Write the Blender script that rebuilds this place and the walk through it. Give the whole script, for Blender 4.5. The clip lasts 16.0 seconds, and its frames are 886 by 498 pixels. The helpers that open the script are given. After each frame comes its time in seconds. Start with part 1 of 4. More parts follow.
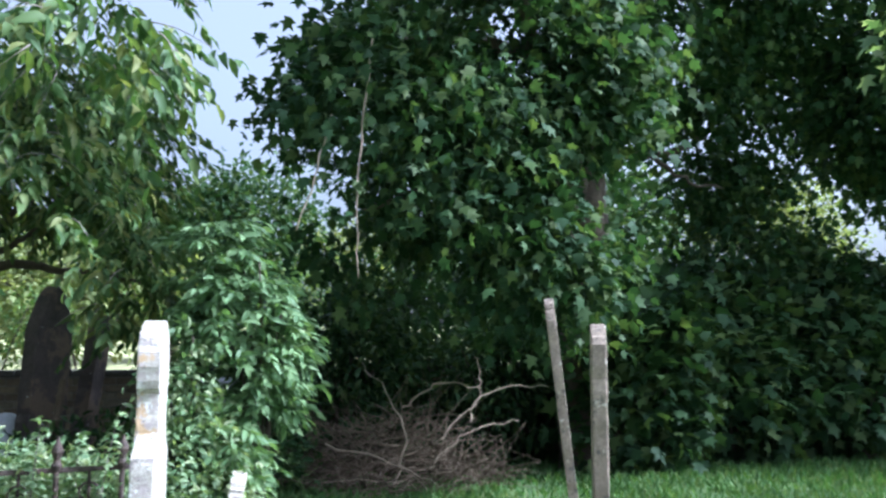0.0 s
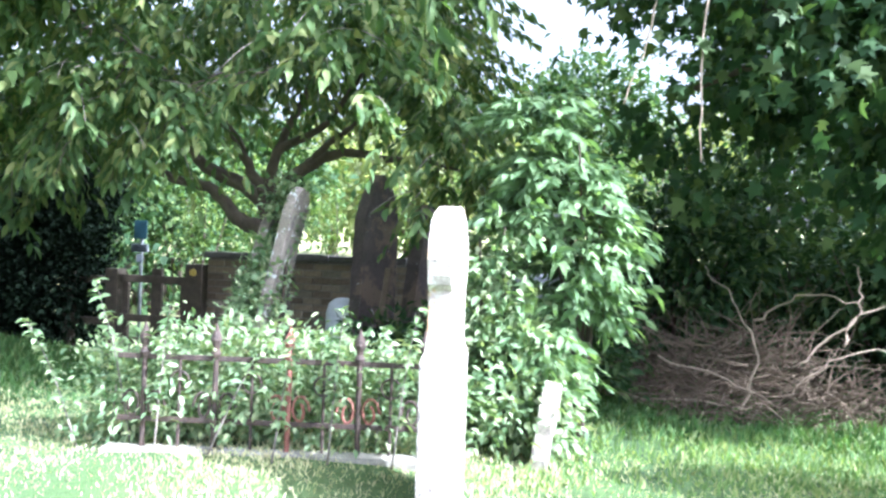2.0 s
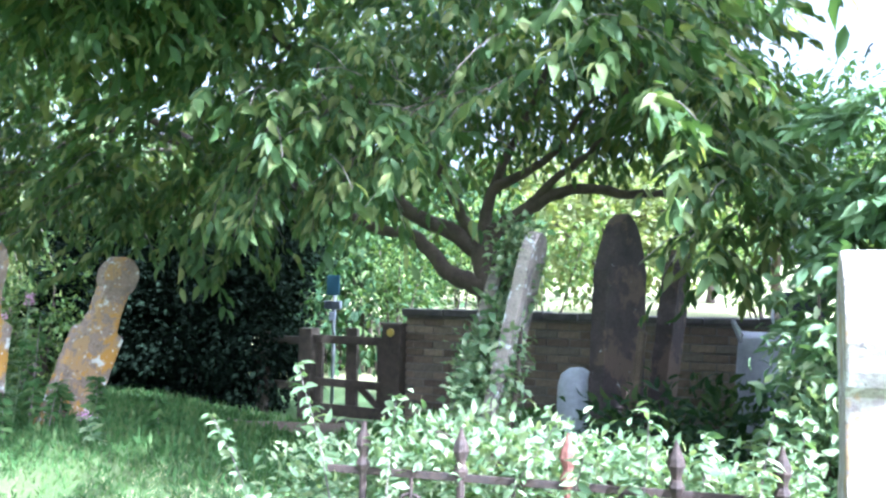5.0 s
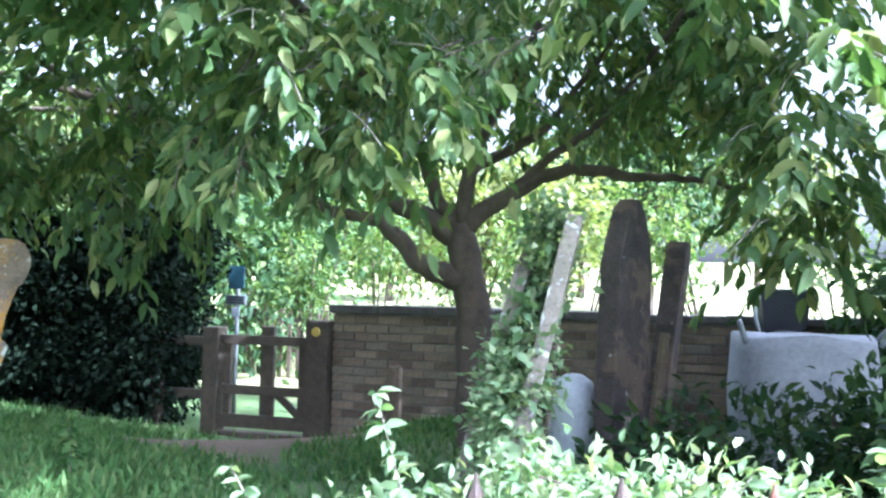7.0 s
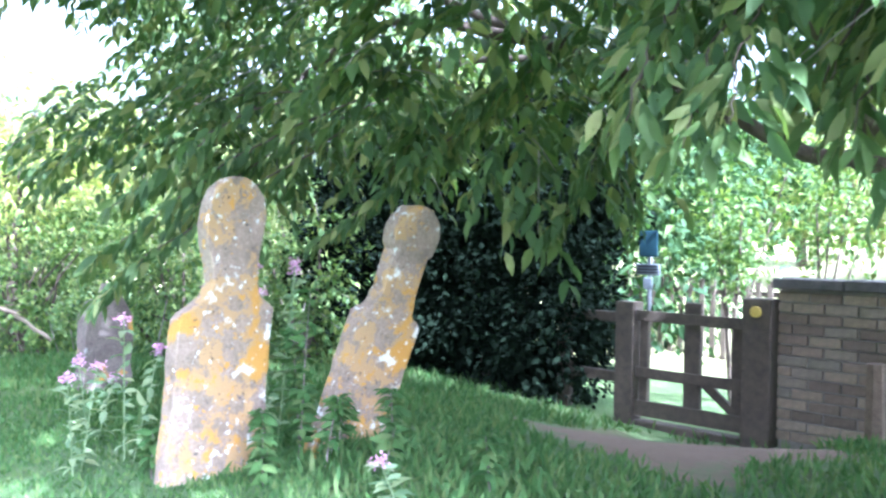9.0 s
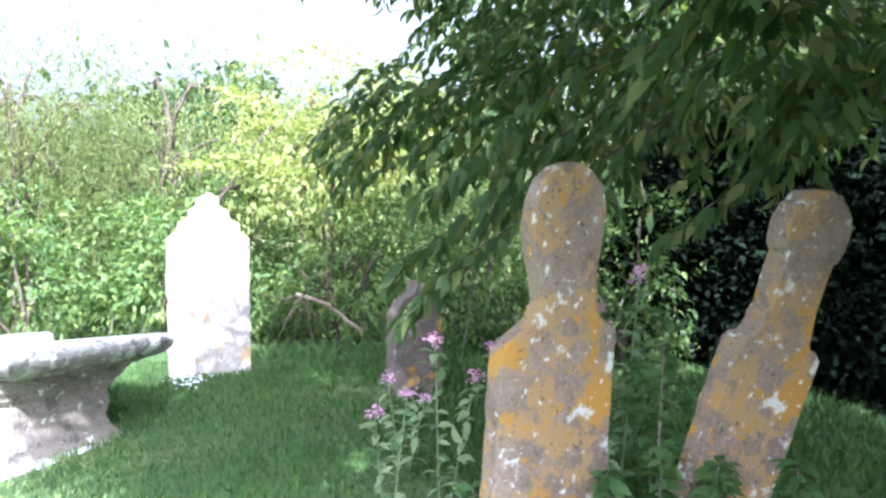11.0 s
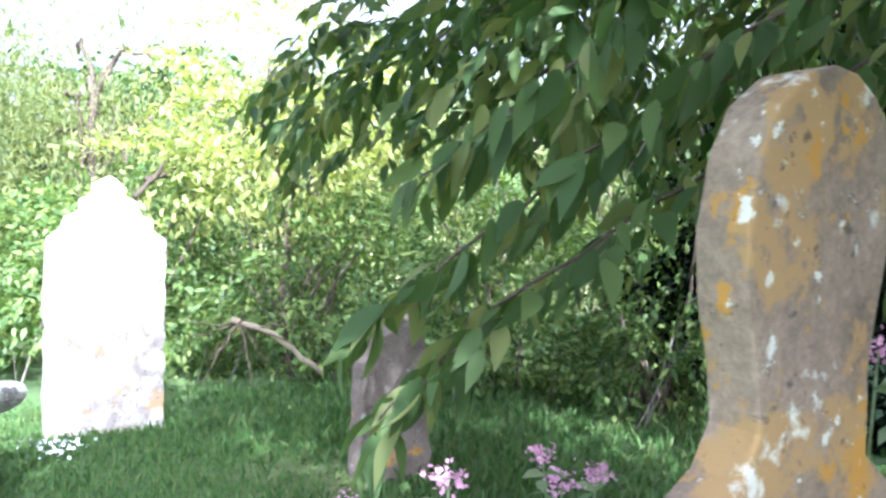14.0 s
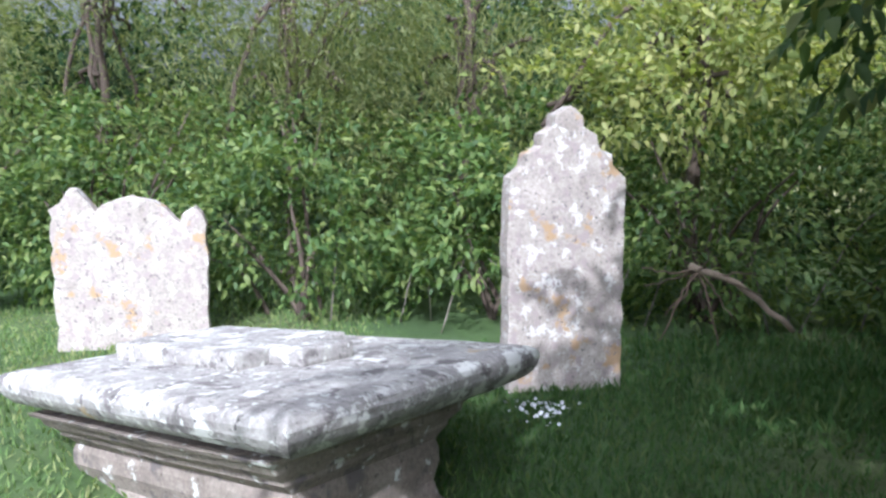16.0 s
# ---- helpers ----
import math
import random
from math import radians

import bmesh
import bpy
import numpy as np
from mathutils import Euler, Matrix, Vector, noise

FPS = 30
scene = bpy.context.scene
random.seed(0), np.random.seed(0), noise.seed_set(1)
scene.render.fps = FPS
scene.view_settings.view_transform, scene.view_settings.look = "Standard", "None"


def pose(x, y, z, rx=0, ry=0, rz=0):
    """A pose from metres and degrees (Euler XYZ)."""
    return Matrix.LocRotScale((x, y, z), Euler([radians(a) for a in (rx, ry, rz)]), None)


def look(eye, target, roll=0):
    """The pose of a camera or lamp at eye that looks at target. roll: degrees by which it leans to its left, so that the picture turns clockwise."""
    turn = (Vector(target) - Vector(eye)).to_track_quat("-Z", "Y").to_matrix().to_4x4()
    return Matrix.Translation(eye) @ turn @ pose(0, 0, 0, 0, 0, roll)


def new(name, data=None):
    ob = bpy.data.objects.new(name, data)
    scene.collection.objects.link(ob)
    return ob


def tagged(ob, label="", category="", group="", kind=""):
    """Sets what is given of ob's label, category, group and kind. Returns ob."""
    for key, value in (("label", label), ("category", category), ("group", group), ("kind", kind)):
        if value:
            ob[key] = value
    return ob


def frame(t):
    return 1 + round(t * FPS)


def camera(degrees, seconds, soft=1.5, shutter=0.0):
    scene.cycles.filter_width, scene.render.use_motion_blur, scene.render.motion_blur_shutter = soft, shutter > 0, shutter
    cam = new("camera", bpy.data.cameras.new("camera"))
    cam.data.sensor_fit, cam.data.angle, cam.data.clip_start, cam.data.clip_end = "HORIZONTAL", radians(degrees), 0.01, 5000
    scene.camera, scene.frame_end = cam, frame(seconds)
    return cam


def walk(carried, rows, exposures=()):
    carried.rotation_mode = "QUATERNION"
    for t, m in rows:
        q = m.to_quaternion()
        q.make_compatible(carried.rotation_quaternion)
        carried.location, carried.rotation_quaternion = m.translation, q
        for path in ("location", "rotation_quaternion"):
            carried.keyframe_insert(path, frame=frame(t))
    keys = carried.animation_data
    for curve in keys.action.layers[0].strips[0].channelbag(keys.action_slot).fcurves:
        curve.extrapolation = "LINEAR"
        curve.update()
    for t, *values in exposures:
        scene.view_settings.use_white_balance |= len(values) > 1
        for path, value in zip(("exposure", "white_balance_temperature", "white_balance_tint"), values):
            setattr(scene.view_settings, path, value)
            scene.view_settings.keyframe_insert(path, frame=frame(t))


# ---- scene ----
cam = camera(59.0, 16.0, soft=2.5, shutter=0.12)

PATH = [
    (0, (2.911, -1.428, 1.151), (3.295, 0.514, 1.437), -0.5),
    (0.5, (2.902, -1.351, 1.147), (3.495, 0.533, 1.462), 0.4),
    (1, (3.028, -1.125, 1.157), (3.407, 0.815, 1.46), 1.7),
    (1.5, (3.183, -0.912, 1.178), (3.015, 1.072, 1.362), 2.4),
    (2, (3.016, -0.54, 1.16), (2.552, 1.405, 1.176), 2.0),
    (2.5, (2.975, -0.305, 1.158), (2.383, 1.603, 1.05), 1.7),
    (3, (2.97, -0.085, 1.19), (2.231, 1.772, 1.148), 1.3),
    (3.5, (2.803, 0.085, 1.206), (1.973, 1.906, 1.273), 1.0),
    (4, (2.598, 0.23, 1.232), (1.696, 2.012, 1.354), 1.3),
    (4.2, (2.54, 0.29, 1.227), (1.598, 2.05, 1.364), 1.4),
    (6.3, (1.318, 0.844, 1.238), (0.696, 2.743, 1.34), 0.9),
    (6.5, (1.221, 0.895, 1.231), (0.637, 2.804, 1.342), 1.1),
    (7, (1.056, 1.03, 1.228), (0.528, 2.955, 1.344), 1.3),
    (7.5, (0.94, 1.259, 1.239), (0.365, 3.171, 1.345), 1.7),
    (8, (0.8, 1.474, 1.197), (0.015, 3.312, 1.272), 1.7),
    (8.5, (0.602, 1.672, 1.242), (-0.492, 3.347, 1.249), 1.7),
    (9, (0.253, 1.891, 1.278), (-1.107, 3.357, 1.276), 1.3),
    (9.5, (-0.011, 2.046, 1.325), (-1.575, 3.292, 1.33), 1.6),
    (10, (-0.121, 2.156, 1.386), (-1.826, 3.202, 1.39), 1.2),
    (10.2, (-0.192, 2.183, 1.39), (-1.923, 3.185, 1.375), 0.8),
    (12.3, (-1.367, 2.516, 1.402), (-3.19, 3.328, 1.266), 0.0),
    (12.5, (-1.471, 2.592, 1.397), (-3.249, 3.495, 1.248), 0.4),
    (13, (-1.691, 2.769, 1.371), (-3.372, 3.831, 1.157), 1.3),
    (13.5, (-1.904, 2.898, 1.368), (-3.591, 3.963, 1.235), 1.8),
    (14, (-2.156, 2.918, 1.353), (-3.922, 3.855, 1.296), 1.8),
    (14.5, (-2.519, 2.784, 1.375), (-4.392, 3.473, 1.233), 1.4),
    (15, (-2.825, 2.615, 1.373), (-4.786, 2.971, 1.212), 0.5),
    (15.5, (-3.0, 2.325, 1.402), (-4.99, 2.393, 1.217), 0.4),
    (16, (-3.117, 2.128, 1.42), (-5.075, 2.423, 1.139), -0.1),
]
EXPOSURES = [(0, 1.08, 4900, 12), (0.5, 2.2, 4550, 12), (1, 2.75, 4400, 12), (1.5, 2.4, 4700, 14), (2.5, 2.2, 5300, 16), (3, 1.7, 5300, 16), (3.5, 1.7, 5000, 16), (4.2, 2.15, 4800, 16),
             (7, 2.65, 4850, 16), (9, 3.08, 4750, 19), (9.5, 2.75, 4800, 17), (10.2, 2.35, 5000, 16), (12.5, 1.75, 5200, 16), (13, 2.35, 5050, 14), (13.5, 2.4, 5100, 16), (14.3, 2.25, 5250, 16), (15.2, 1.25, 5400, 16), (16, 0.34, 5300, 16)]
walk(cam, [(t, look(e, a, r)) for t, e, a, r in PATH], EXPOSURES)

# ---- light ----
SUN_BEARING, SUN_HEIGHT = 104.0, 43.0
SB, SH = radians(SUN_BEARING), radians(SUN_HEIGHT)
SUN_WAY = Vector((math.sin(SB) * math.cos(SH), math.cos(SB) * math.cos(SH), math.sin(SH)))
world = bpy.data.worlds.new("world")
scene.world = world
world.use_nodes = True
wn = world.node_tree
sky = wn.nodes.new("ShaderNodeTexSky")
sky.sky_type = 'NISHITA'
sky.sun_disc = False
sky.dust_density = 10.0
sky.ozone_density = 0.6
sky.sun_elevation = SH
sky.sun_rotation = SB
haze = wn.nodes.new("ShaderNodeHueSaturation")
haze.inputs["Saturation"].default_value = 0.24
haze.inputs["Value"].default_value = 1.22
wn.links.new(sky.outputs[0], haze.inputs["Color"])
wn.links.new(haze.outputs[0], wn.nodes["Background"].inputs[0])
wn.nodes["Background"].inputs[1].default_value = 0.15
sun = new("sun", bpy.data.lights.new("sun", 'SUN'))
sun.data.energy = 5.0
sun.data.angle = radians(0.55)
sun.data.color = (1.0, 0.95, 0.86)
sun.matrix_world = look(SUN_WAY * 60, (0, 0, 0))


# ---- materials ----
def material(name):
    m = bpy.data.materials.new(name)
    m.use_nodes = True
    return m, m.node_tree, m.node_tree.nodes["Principled BSDF"]


def node(nt, kind, **values):
    n = nt.nodes.new(kind)
    for k, v in values.items():
        n.inputs[k].default_value = v
    return n


def noise_of(nt, scale, detail=4.0, rough=0.6, offset=0.0):
    co = nt.nodes.new("ShaderNodeTexCoord")
    n = node(nt, "ShaderNodeTexNoise", Scale=scale, Detail=detail, Roughness=rough)
    if offset:
        mp = nt.nodes.new("ShaderNodeMapping")
        mp.inputs["Location"].default_value = (offset, offset * 1.7, -offset)
        nt.links.new(co.outputs["Object"], mp.inputs[0])
        nt.links.new(mp.outputs[0], n.inputs["Vector"])
    else:
        nt.links.new(co.outputs["Object"], n.inputs["Vector"])
    return n.outputs["Fac"]


def ramp(nt, fac, stops):
    r = nt.nodes.new("ShaderNodeValToRGB")
    e = r.color_ramp.elements
    while len(e) < len(stops):
        e.new(0.5)
    for el, (p, c) in zip(e, stops):
        el.position = p
        el.color = (*c, 1) if len(c) == 3 else c
    nt.links.new(fac, r.inputs[0])
    return r.outputs[0]


def mix(nt, fac, a, b, blend='MIX'):
    m = nt.nodes.new("ShaderNodeMix")
    m.data_type = 'RGBA'
    m.blend_type = blend
    for sock, v in ((m.inputs[0], fac), (m.inputs[6], a), (m.inputs[7], b)):
        if isinstance(v, (int, float)):
            sock.default_value = v
        elif isinstance(v, tuple):
            sock.default_value = (*v, 1)
        else:
            nt.links.new(v, sock)
    return m.outputs[2]


def bump(nt, bsdf, height, strength=0.4, distance=0.01):
    b = node(nt, "ShaderNodeBump", Strength=strength, Distance=distance)
    nt.links.new(height, b.inputs["Height"])
    nt.links.new(b.outputs[0], bsdf.inputs["Normal"])


def step(nt, fac, lo, hi):
    return ramp(nt, fac, [(lo, (0, 0, 0)), (hi, (1, 1, 1))])


def stone_material(name, pale, dark, patches, rough=0.9, spots=0.55):
    """Weathered stone; patches: (colour, noise scale, threshold, offset)."""
    m, nt, b = material(name)
    col = ramp(nt, noise_of(nt, 5, 8, 0.7), [(0.3, dark), (0.62, pale)])
    fine = noise_of(nt, 60, 5, 0.7, 3.1)
    col = mix(nt, 0.5, col, ramp(nt, fine, [(0.35, (0.35, 0.34, 0.33)), (0.65, (1, 1, 1))]), 'MULTIPLY')
    for c, sc, th, off in patches:
        f = step(nt, noise_of(nt, sc, 6, 0.62, off), th, th + 0.05)
        col = mix(nt, f, col, c)
    pits = step(nt, noise_of(nt, 34, 3, 0.6, 8.0), spots + 0.08, spots + 0.16)
    col = mix(nt, pits, col, mix(nt, 0.7, col, (0.06, 0.055, 0.05)))
    nt.links.new(col, b.inputs["Base Color"])
    b.inputs["Roughness"].default_value = rough
    b.inputs["Specular IOR Level"].default_value = 0.2
    bump(nt, b, noise_of(nt, 45, 8, 0.75, 1.3), 0.7, 0.012)
    return m


ORANGE, WHITE_L, GREY_L = (0.43, 0.235, 0.05), (0.62, 0.62, 0.57), (0.3, 0.29, 0.27)
STONE_LICHEN = stone_material("lichen_stone", (0.36, 0.28, 0.215), (0.19, 0.145, 0.112),
                              [((0.36, 0.235, 0.11), 8, 0.51, 3.0), (ORANGE, 4.2, 0.55, 1.0), (ORANGE, 13, 0.59, 17.0), (WHITE_L, 6.5, 0.6, 5.0), (WHITE_L, 21, 0.62, 7.0), ((0.14, 0.11, 0.1), 11, 0.66, 12.0)])
STONE_PALE = stone_material("pale_stone", (0.52, 0.47, 0.415), (0.34, 0.3, 0.26),
                            [((0.58, 0.56, 0.52), 12, 0.56, 2.0), ((0.4, 0.28, 0.165), 7, 0.57, 6.0), ((0.34, 0.29, 0.27), 20, 0.54, 9.0), ((0.2, 0.18, 0.17), 34, 0.6, 14.0)])
STONE_TOMB = stone_material("tomb_stone", (0.5, 0.48, 0.44), (0.26, 0.24, 0.225),
                            [((0.18, 0.165, 0.155), 9, 0.56, 4.0), (WHITE_L, 8, 0.55, 2.0), ((0.12, 0.11, 0.105), 24, 0.62, 13.0), (WHITE_L, 26, 0.59, 11.0), ((0.45, 0.34, 0.2), 6, 0.66, 6.0)])
STONE_TAN = stone_material("tan_stone", (0.36, 0.285, 0.22), (0.18, 0.14, 0.11), [((0.5, 0.44, 0.36), 12, 0.6, 2.0), ((0.13, 0.11, 0.09), 14, 0.58, 6.0)])
STONE_DARK = stone_material("dark_stone", (0.13, 0.105, 0.095), (0.07, 0.058, 0.055),
                            [((0.17, 0.125, 0.09), 3, 0.52, 4.0), ((0.5, 0.5, 0.48), 11, 0.66, 2.0)])


def leaf_material(name, colours, translucent=0.35, rough=0.55, gloss=0.3):
    m, nt, b = material(name)
    colours = [tuple(v * 0.84 + 0.16 * (0.3 * c[0] + 0.6 * c[1] + 0.1 * c[2]) for v in (c[0] * 1.15, c[1], c[2])) for c in colours]
    geo = nt.nodes.new("ShaderNodeNewGeometry")
    n = len(colours)
    col = ramp(nt, geo.outputs["Random Per Island"], [(k / max(1, n - 1), c) for k, c in enumerate(colours)])
    col = mix(nt, 0.5, col, ramp(nt, noise_of(nt, 1.1, 3, 0.6), [(0.3, (0.5, 0.55, 0.5)), (0.7, (1.0, 1.0, 1.0))]), 'MULTIPLY')
    nt.links.new(col, b.inputs["Base Color"])
    b.inputs["Roughness"].default_value = rough
    b.inputs["Specular IOR Level"].default_value = gloss
    t = nt.nodes.new("ShaderNodeBsdfTranslucent")
    nt.links.new(mix(nt, 1.0, col, (1.6, 1.7, 0.7), 'MULTIPLY'), t.inputs[0])
    ms = nt.nodes.new("ShaderNodeMixShader")
    ms.inputs[0].default_value = translucent
    nt.links.new(b.outputs[0], ms.inputs[1])
    nt.links.new(t.outputs[0], ms.inputs[2])
    nt.links.new(ms.outputs[0], nt.nodes["Material Output"].inputs[0])
    return m


LEAF_CHERRY = leaf_material("cherry_leaf", [(0.036, 0.085, 0.022), (0.058, 0.125, 0.032), (0.092, 0.165, 0.04), (0.18, 0.22, 0.06)], 0.34, 0.55, 0.2)
# sycamore green lowered so the colour carries the shade under the trees
LEAF_MAPLE_SHADED = leaf_material("maple_leaf_shaded", [(0.018, 0.052, 0.018), (0.028, 0.075, 0.024), (0.042, 0.095, 0.028), (0.085, 0.14, 0.036)], 0.3, 0.6, 0.12)
# bush green paled so the colour carries the sunlight
LEAF_BUSH_LIT = leaf_material("bush_leaf_lit", [(0.08, 0.17, 0.065), (0.14, 0.25, 0.11), (0.2, 0.31, 0.15), (0.29, 0.37, 0.19)], 0.3)
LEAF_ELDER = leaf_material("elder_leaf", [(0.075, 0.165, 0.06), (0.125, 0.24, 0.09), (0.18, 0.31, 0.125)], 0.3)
# darker than yew needles: the deep shade by the gate is in the colour
LEAF_YEW_SHADED = leaf_material("yew_leaf_shaded", [(0.005, 0.01, 0.006), (0.008, 0.016, 0.009), (0.011, 0.023, 0.012)], 0.02, 0.95, 0.02)
LEAF_HEDGE = leaf_material("hedge_leaf", [(0.035, 0.09, 0.018), (0.065, 0.145, 0.026), (0.11, 0.2, 0.034), (0.19, 0.27, 0.055)], 0.36)
LEAF_LIGHT = leaf_material("light_leaf", [(0.15, 0.23, 0.045), (0.24, 0.31, 0.07), (0.34, 0.38, 0.11)], 0.45)
LEAF_FEATHER = leaf_material("feathery_leaf", [(0.1, 0.15, 0.045), (0.15, 0.21, 0.06), (0.22, 0.26, 0.09)], 0.42)
# shaded and lit copies of the grass: first darkened for shade, second paled for sun
LEAF_GRASS_SHADED = leaf_material("grass_blade_shaded", [(0.032, 0.095, 0.018), (0.047, 0.128, 0.025), (0.068, 0.155, 0.032), (0.11, 0.17, 0.05)], 0.3, 0.7, 0.15)
LEAF_GRASS_LIT = leaf_material("grass_blade_lit", [(0.075, 0.16, 0.04), (0.115, 0.225, 0.06), (0.175, 0.285, 0.085), (0.27, 0.32, 0.13)], 0.35, 0.7, 0.15)
# dry mown straw tone, lifted further to carry the sunlight
LEAF_MOWN_LIT = leaf_material("mown_grass_lit", [(0.3, 0.37, 0.18), (0.4, 0.45, 0.25), (0.5, 0.51, 0.32), (0.6, 0.56, 0.4)], 0.35, 0.7, 0.15)


def plain_material(name, a, b_, scale, rough=0.8, metal=0.0, bumpy=0.4, stretch=None):
    m, nt, b = material(name)
    col = ramp(nt, noise_of(nt, scale, 8, 0.7), [(0.3, a), (0.7, b_)])
    fine = noise_of(nt, scale * 9, 4, 0.6, 2.2)
    col = mix(nt, 0.35, col, ramp(nt, fine, [(0.3, (0.3, 0.3, 0.3)), (0.7, (1, 1, 1))]), 'MULTIPLY')
    nt.links.new(col, b.inputs["Base Color"])
    b.inputs["Roughness"].default_value = rough
    b.inputs["Metallic"].default_value = metal
    bump(nt, b, fine, bumpy, 0.01)
    return m


BARK = plain_material("bark", (0.05, 0.035, 0.025), (0.12, 0.09, 0.065), 9, 0.9, 0, 0.8)
BARK_GREY = plain_material("grey_bark", (0.14, 0.12, 0.1), (0.3, 0.26, 0.22), 9, 0.9, 0, 0.8)
DEAD = plain_material("dead_wood", (0.085, 0.06, 0.038), (0.21, 0.155, 0.1), 12, 0.9, 0, 0.6)
PALE_WOOD = plain_material("pale_dead_wood", (0.24, 0.19, 0.135), (0.42, 0.33, 0.24), 12, 0.9, 0, 0.6)
# brown wood, lowered so the colour carries the shade on the gate
GATE_WOOD = plain_material("gate_wood", (0.045, 0.034, 0.024), (0.1, 0.075, 0.05), 14, 0.85, 0, 0.5)
IRON = plain_material("rusty_iron", (0.04, 0.032, 0.03), (0.1, 0.065, 0.05), 25, 0.75, 0.3, 0.5)
RUST = plain_material("red_rust", (0.16, 0.055, 0.04), (0.32, 0.14, 0.1), 30, 0.85, 0.1, 0.5)
MORTAR = plain_material("mortar", (0.16, 0.14, 0.115), (0.26, 0.23, 0.19), 18, 0.95)
COPING = plain_material("coping", (0.06, 0.055, 0.05), (0.14, 0.125, 0.11), 10, 0.95, 0, 0.7)
TARP = plain_material("grey_canvas", (0.36, 0.36, 0.38), (0.47, 0.47, 0.49), 3, 0.8, 0, 0.2)
BLACK_PLASTIC = plain_material("black_plastic", (0.012, 0.014, 0.02), (0.025, 0.028, 0.035), 6, 0.45, 0, 0.1)
GREY_PLASTIC = plain_material("grey_plastic", (0.5, 0.52, 0.55), (0.62, 0.64, 0.66), 4, 0.5, 0, 0.05)
SIGN_BLUE = plain_material("blue_paint", (0.012, 0.04, 0.055), (0.02, 0.06, 0.08), 6, 0.5, 0, 0.1)
SIGN_GREY = plain_material("sign_grey", (0.12, 0.14, 0.16), (0.2, 0.22, 0.24), 10, 0.6, 0, 0.1)
POST_METAL = plain_material("dull_metal", (0.09, 0.1, 0.1), (0.16, 0.17, 0.17), 12, 0.6, 0.4, 0.1)
PINK = plain_material("pink_petal", (0.62, 0.26, 0.46), (0.8, 0.46, 0.66), 30, 0.7, 0, 0.1)
WHITE_PETAL = plain_material("white_petal", (0.7, 0.72, 0.75), (0.85, 0.86, 0.88), 30, 0.7, 0, 0.1)
STONE_DIM = stone_material("dim_stone", (0.23, 0.19, 0.16), (0.125, 0.1, 0.085), [(ORANGE, 4, 0.58, 1.0), (GREY_L, 14, 0.63, 5.0)])
# brown-grey stone, darkened for the shade under the tomb's slab
STONE_BODY_SHADED = stone_material("tomb_body_stone_shaded", (0.36, 0.31, 0.26), (0.2, 0.165, 0.14), [((0.15, 0.13, 0.12), 9, 0.56, 4.0), (WHITE_L, 12, 0.6, 2.0)])
KERB = stone_material("kerb_stone", (0.36, 0.34, 0.28), (0.2, 0.19, 0.15), [((0.16, 0.15, 0.12), 9, 0.6, 2.0)])


def brick_material():
    m, nt, b = material("old_brick")
    info = nt.nodes.new("ShaderNodeObjectInfo")
    geo = nt.nodes.new("ShaderNodeNewGeometry")
    add = nt.nodes.new("ShaderNodeMath")
    add.operation = 'ADD'
    nt.links.new(info.outputs["Random"], add.inputs[0])
    nt.links.new(geo.outputs["Random Per Island"], add.inputs[1])
    fr = nt.nodes.new("ShaderNodeMath")
    fr.operation = 'FRACT'
    nt.links.new(add.outputs[0], fr.inputs[0])
    col = ramp(nt, fr.outputs[0], [(0, (0.13, 0.098, 0.068)), (0.35, (0.21, 0.155, 0.105)), (0.7, (0.28, 0.215, 0.145)), (1, (0.18, 0.155, 0.115))])
    fine = noise_of(nt, 22, 6, 0.7)
    col = mix(nt, 0.6, col, ramp(nt, fine, [(0.3, (0.4, 0.4, 0.4)), (0.7, (1.1, 1.1, 1.1))]), 'MULTIPLY')
    nt.links.new(col, b.inputs["Base Color"])
    b.inputs["Roughness"].default_value = 0.92
    bump(nt, b, fine, 0.6, 0.008)
    return m


BRICK = brick_material()


def ground_material():
    m, nt, b = material("turf")
    col = ramp(nt, noise_of(nt, 0.8, 6, 0.6), [(0.3, (0.045, 0.09, 0.022)), (0.5, (0.075, 0.135, 0.035)), (0.72, (0.16, 0.19, 0.07))])
    col = mix(nt, 0.6, col, ramp(nt, noise_of(nt, 28, 6, 0.7, 1.0), [(0.3, (0.35, 0.35, 0.3)), (0.7, (1.1, 1.1, 1.0))]), 'MULTIPLY')
    sep = nt.nodes.new("ShaderNodeSeparateXYZ")
    co = nt.nodes.new("ShaderNodeTexCoord")
    nt.links.new(co.outputs["Object"], sep.inputs[0])
    edge = nt.nodes.new("ShaderNodeMapRange")
    edge.inputs["From Min"].default_value, edge.inputs["From Max"].default_value = 10.0, 11.5
    nt.links.new(sep.outputs[1], edge.inputs["Value"])
    col = mix(nt, edge.outputs[0], col, mix(nt, 0.5, col, (0.5, 0.45, 0.22)))
    gap = nt.nodes.new("ShaderNodeVectorMath")
    gap.operation = 'DISTANCE'
    nt.links.new(co.outputs["Object"], gap.inputs[0])
    gap.inputs[1].default_value = (-2.1, 6.7, 0)
    worn = nt.nodes.new("ShaderNodeMath")
    worn.operation = 'MULTIPLY_ADD'
    nt.links.new(noise_of(nt, 1.7, 6, 0.7, 4.0), worn.inputs[0])
    worn.inputs[1].default_value = 2.2
    nt.links.new(gap.outputs["Value"], worn.inputs[2])
    inv = nt.nodes.new("ShaderNodeMapRange")
    inv.inputs["From Min"].default_value, inv.inputs["From Max"].default_value = 2.3, 1.9
    nt.links.new(worn.outputs[0], inv.inputs["Value"])
    earth = inv.outputs[0]
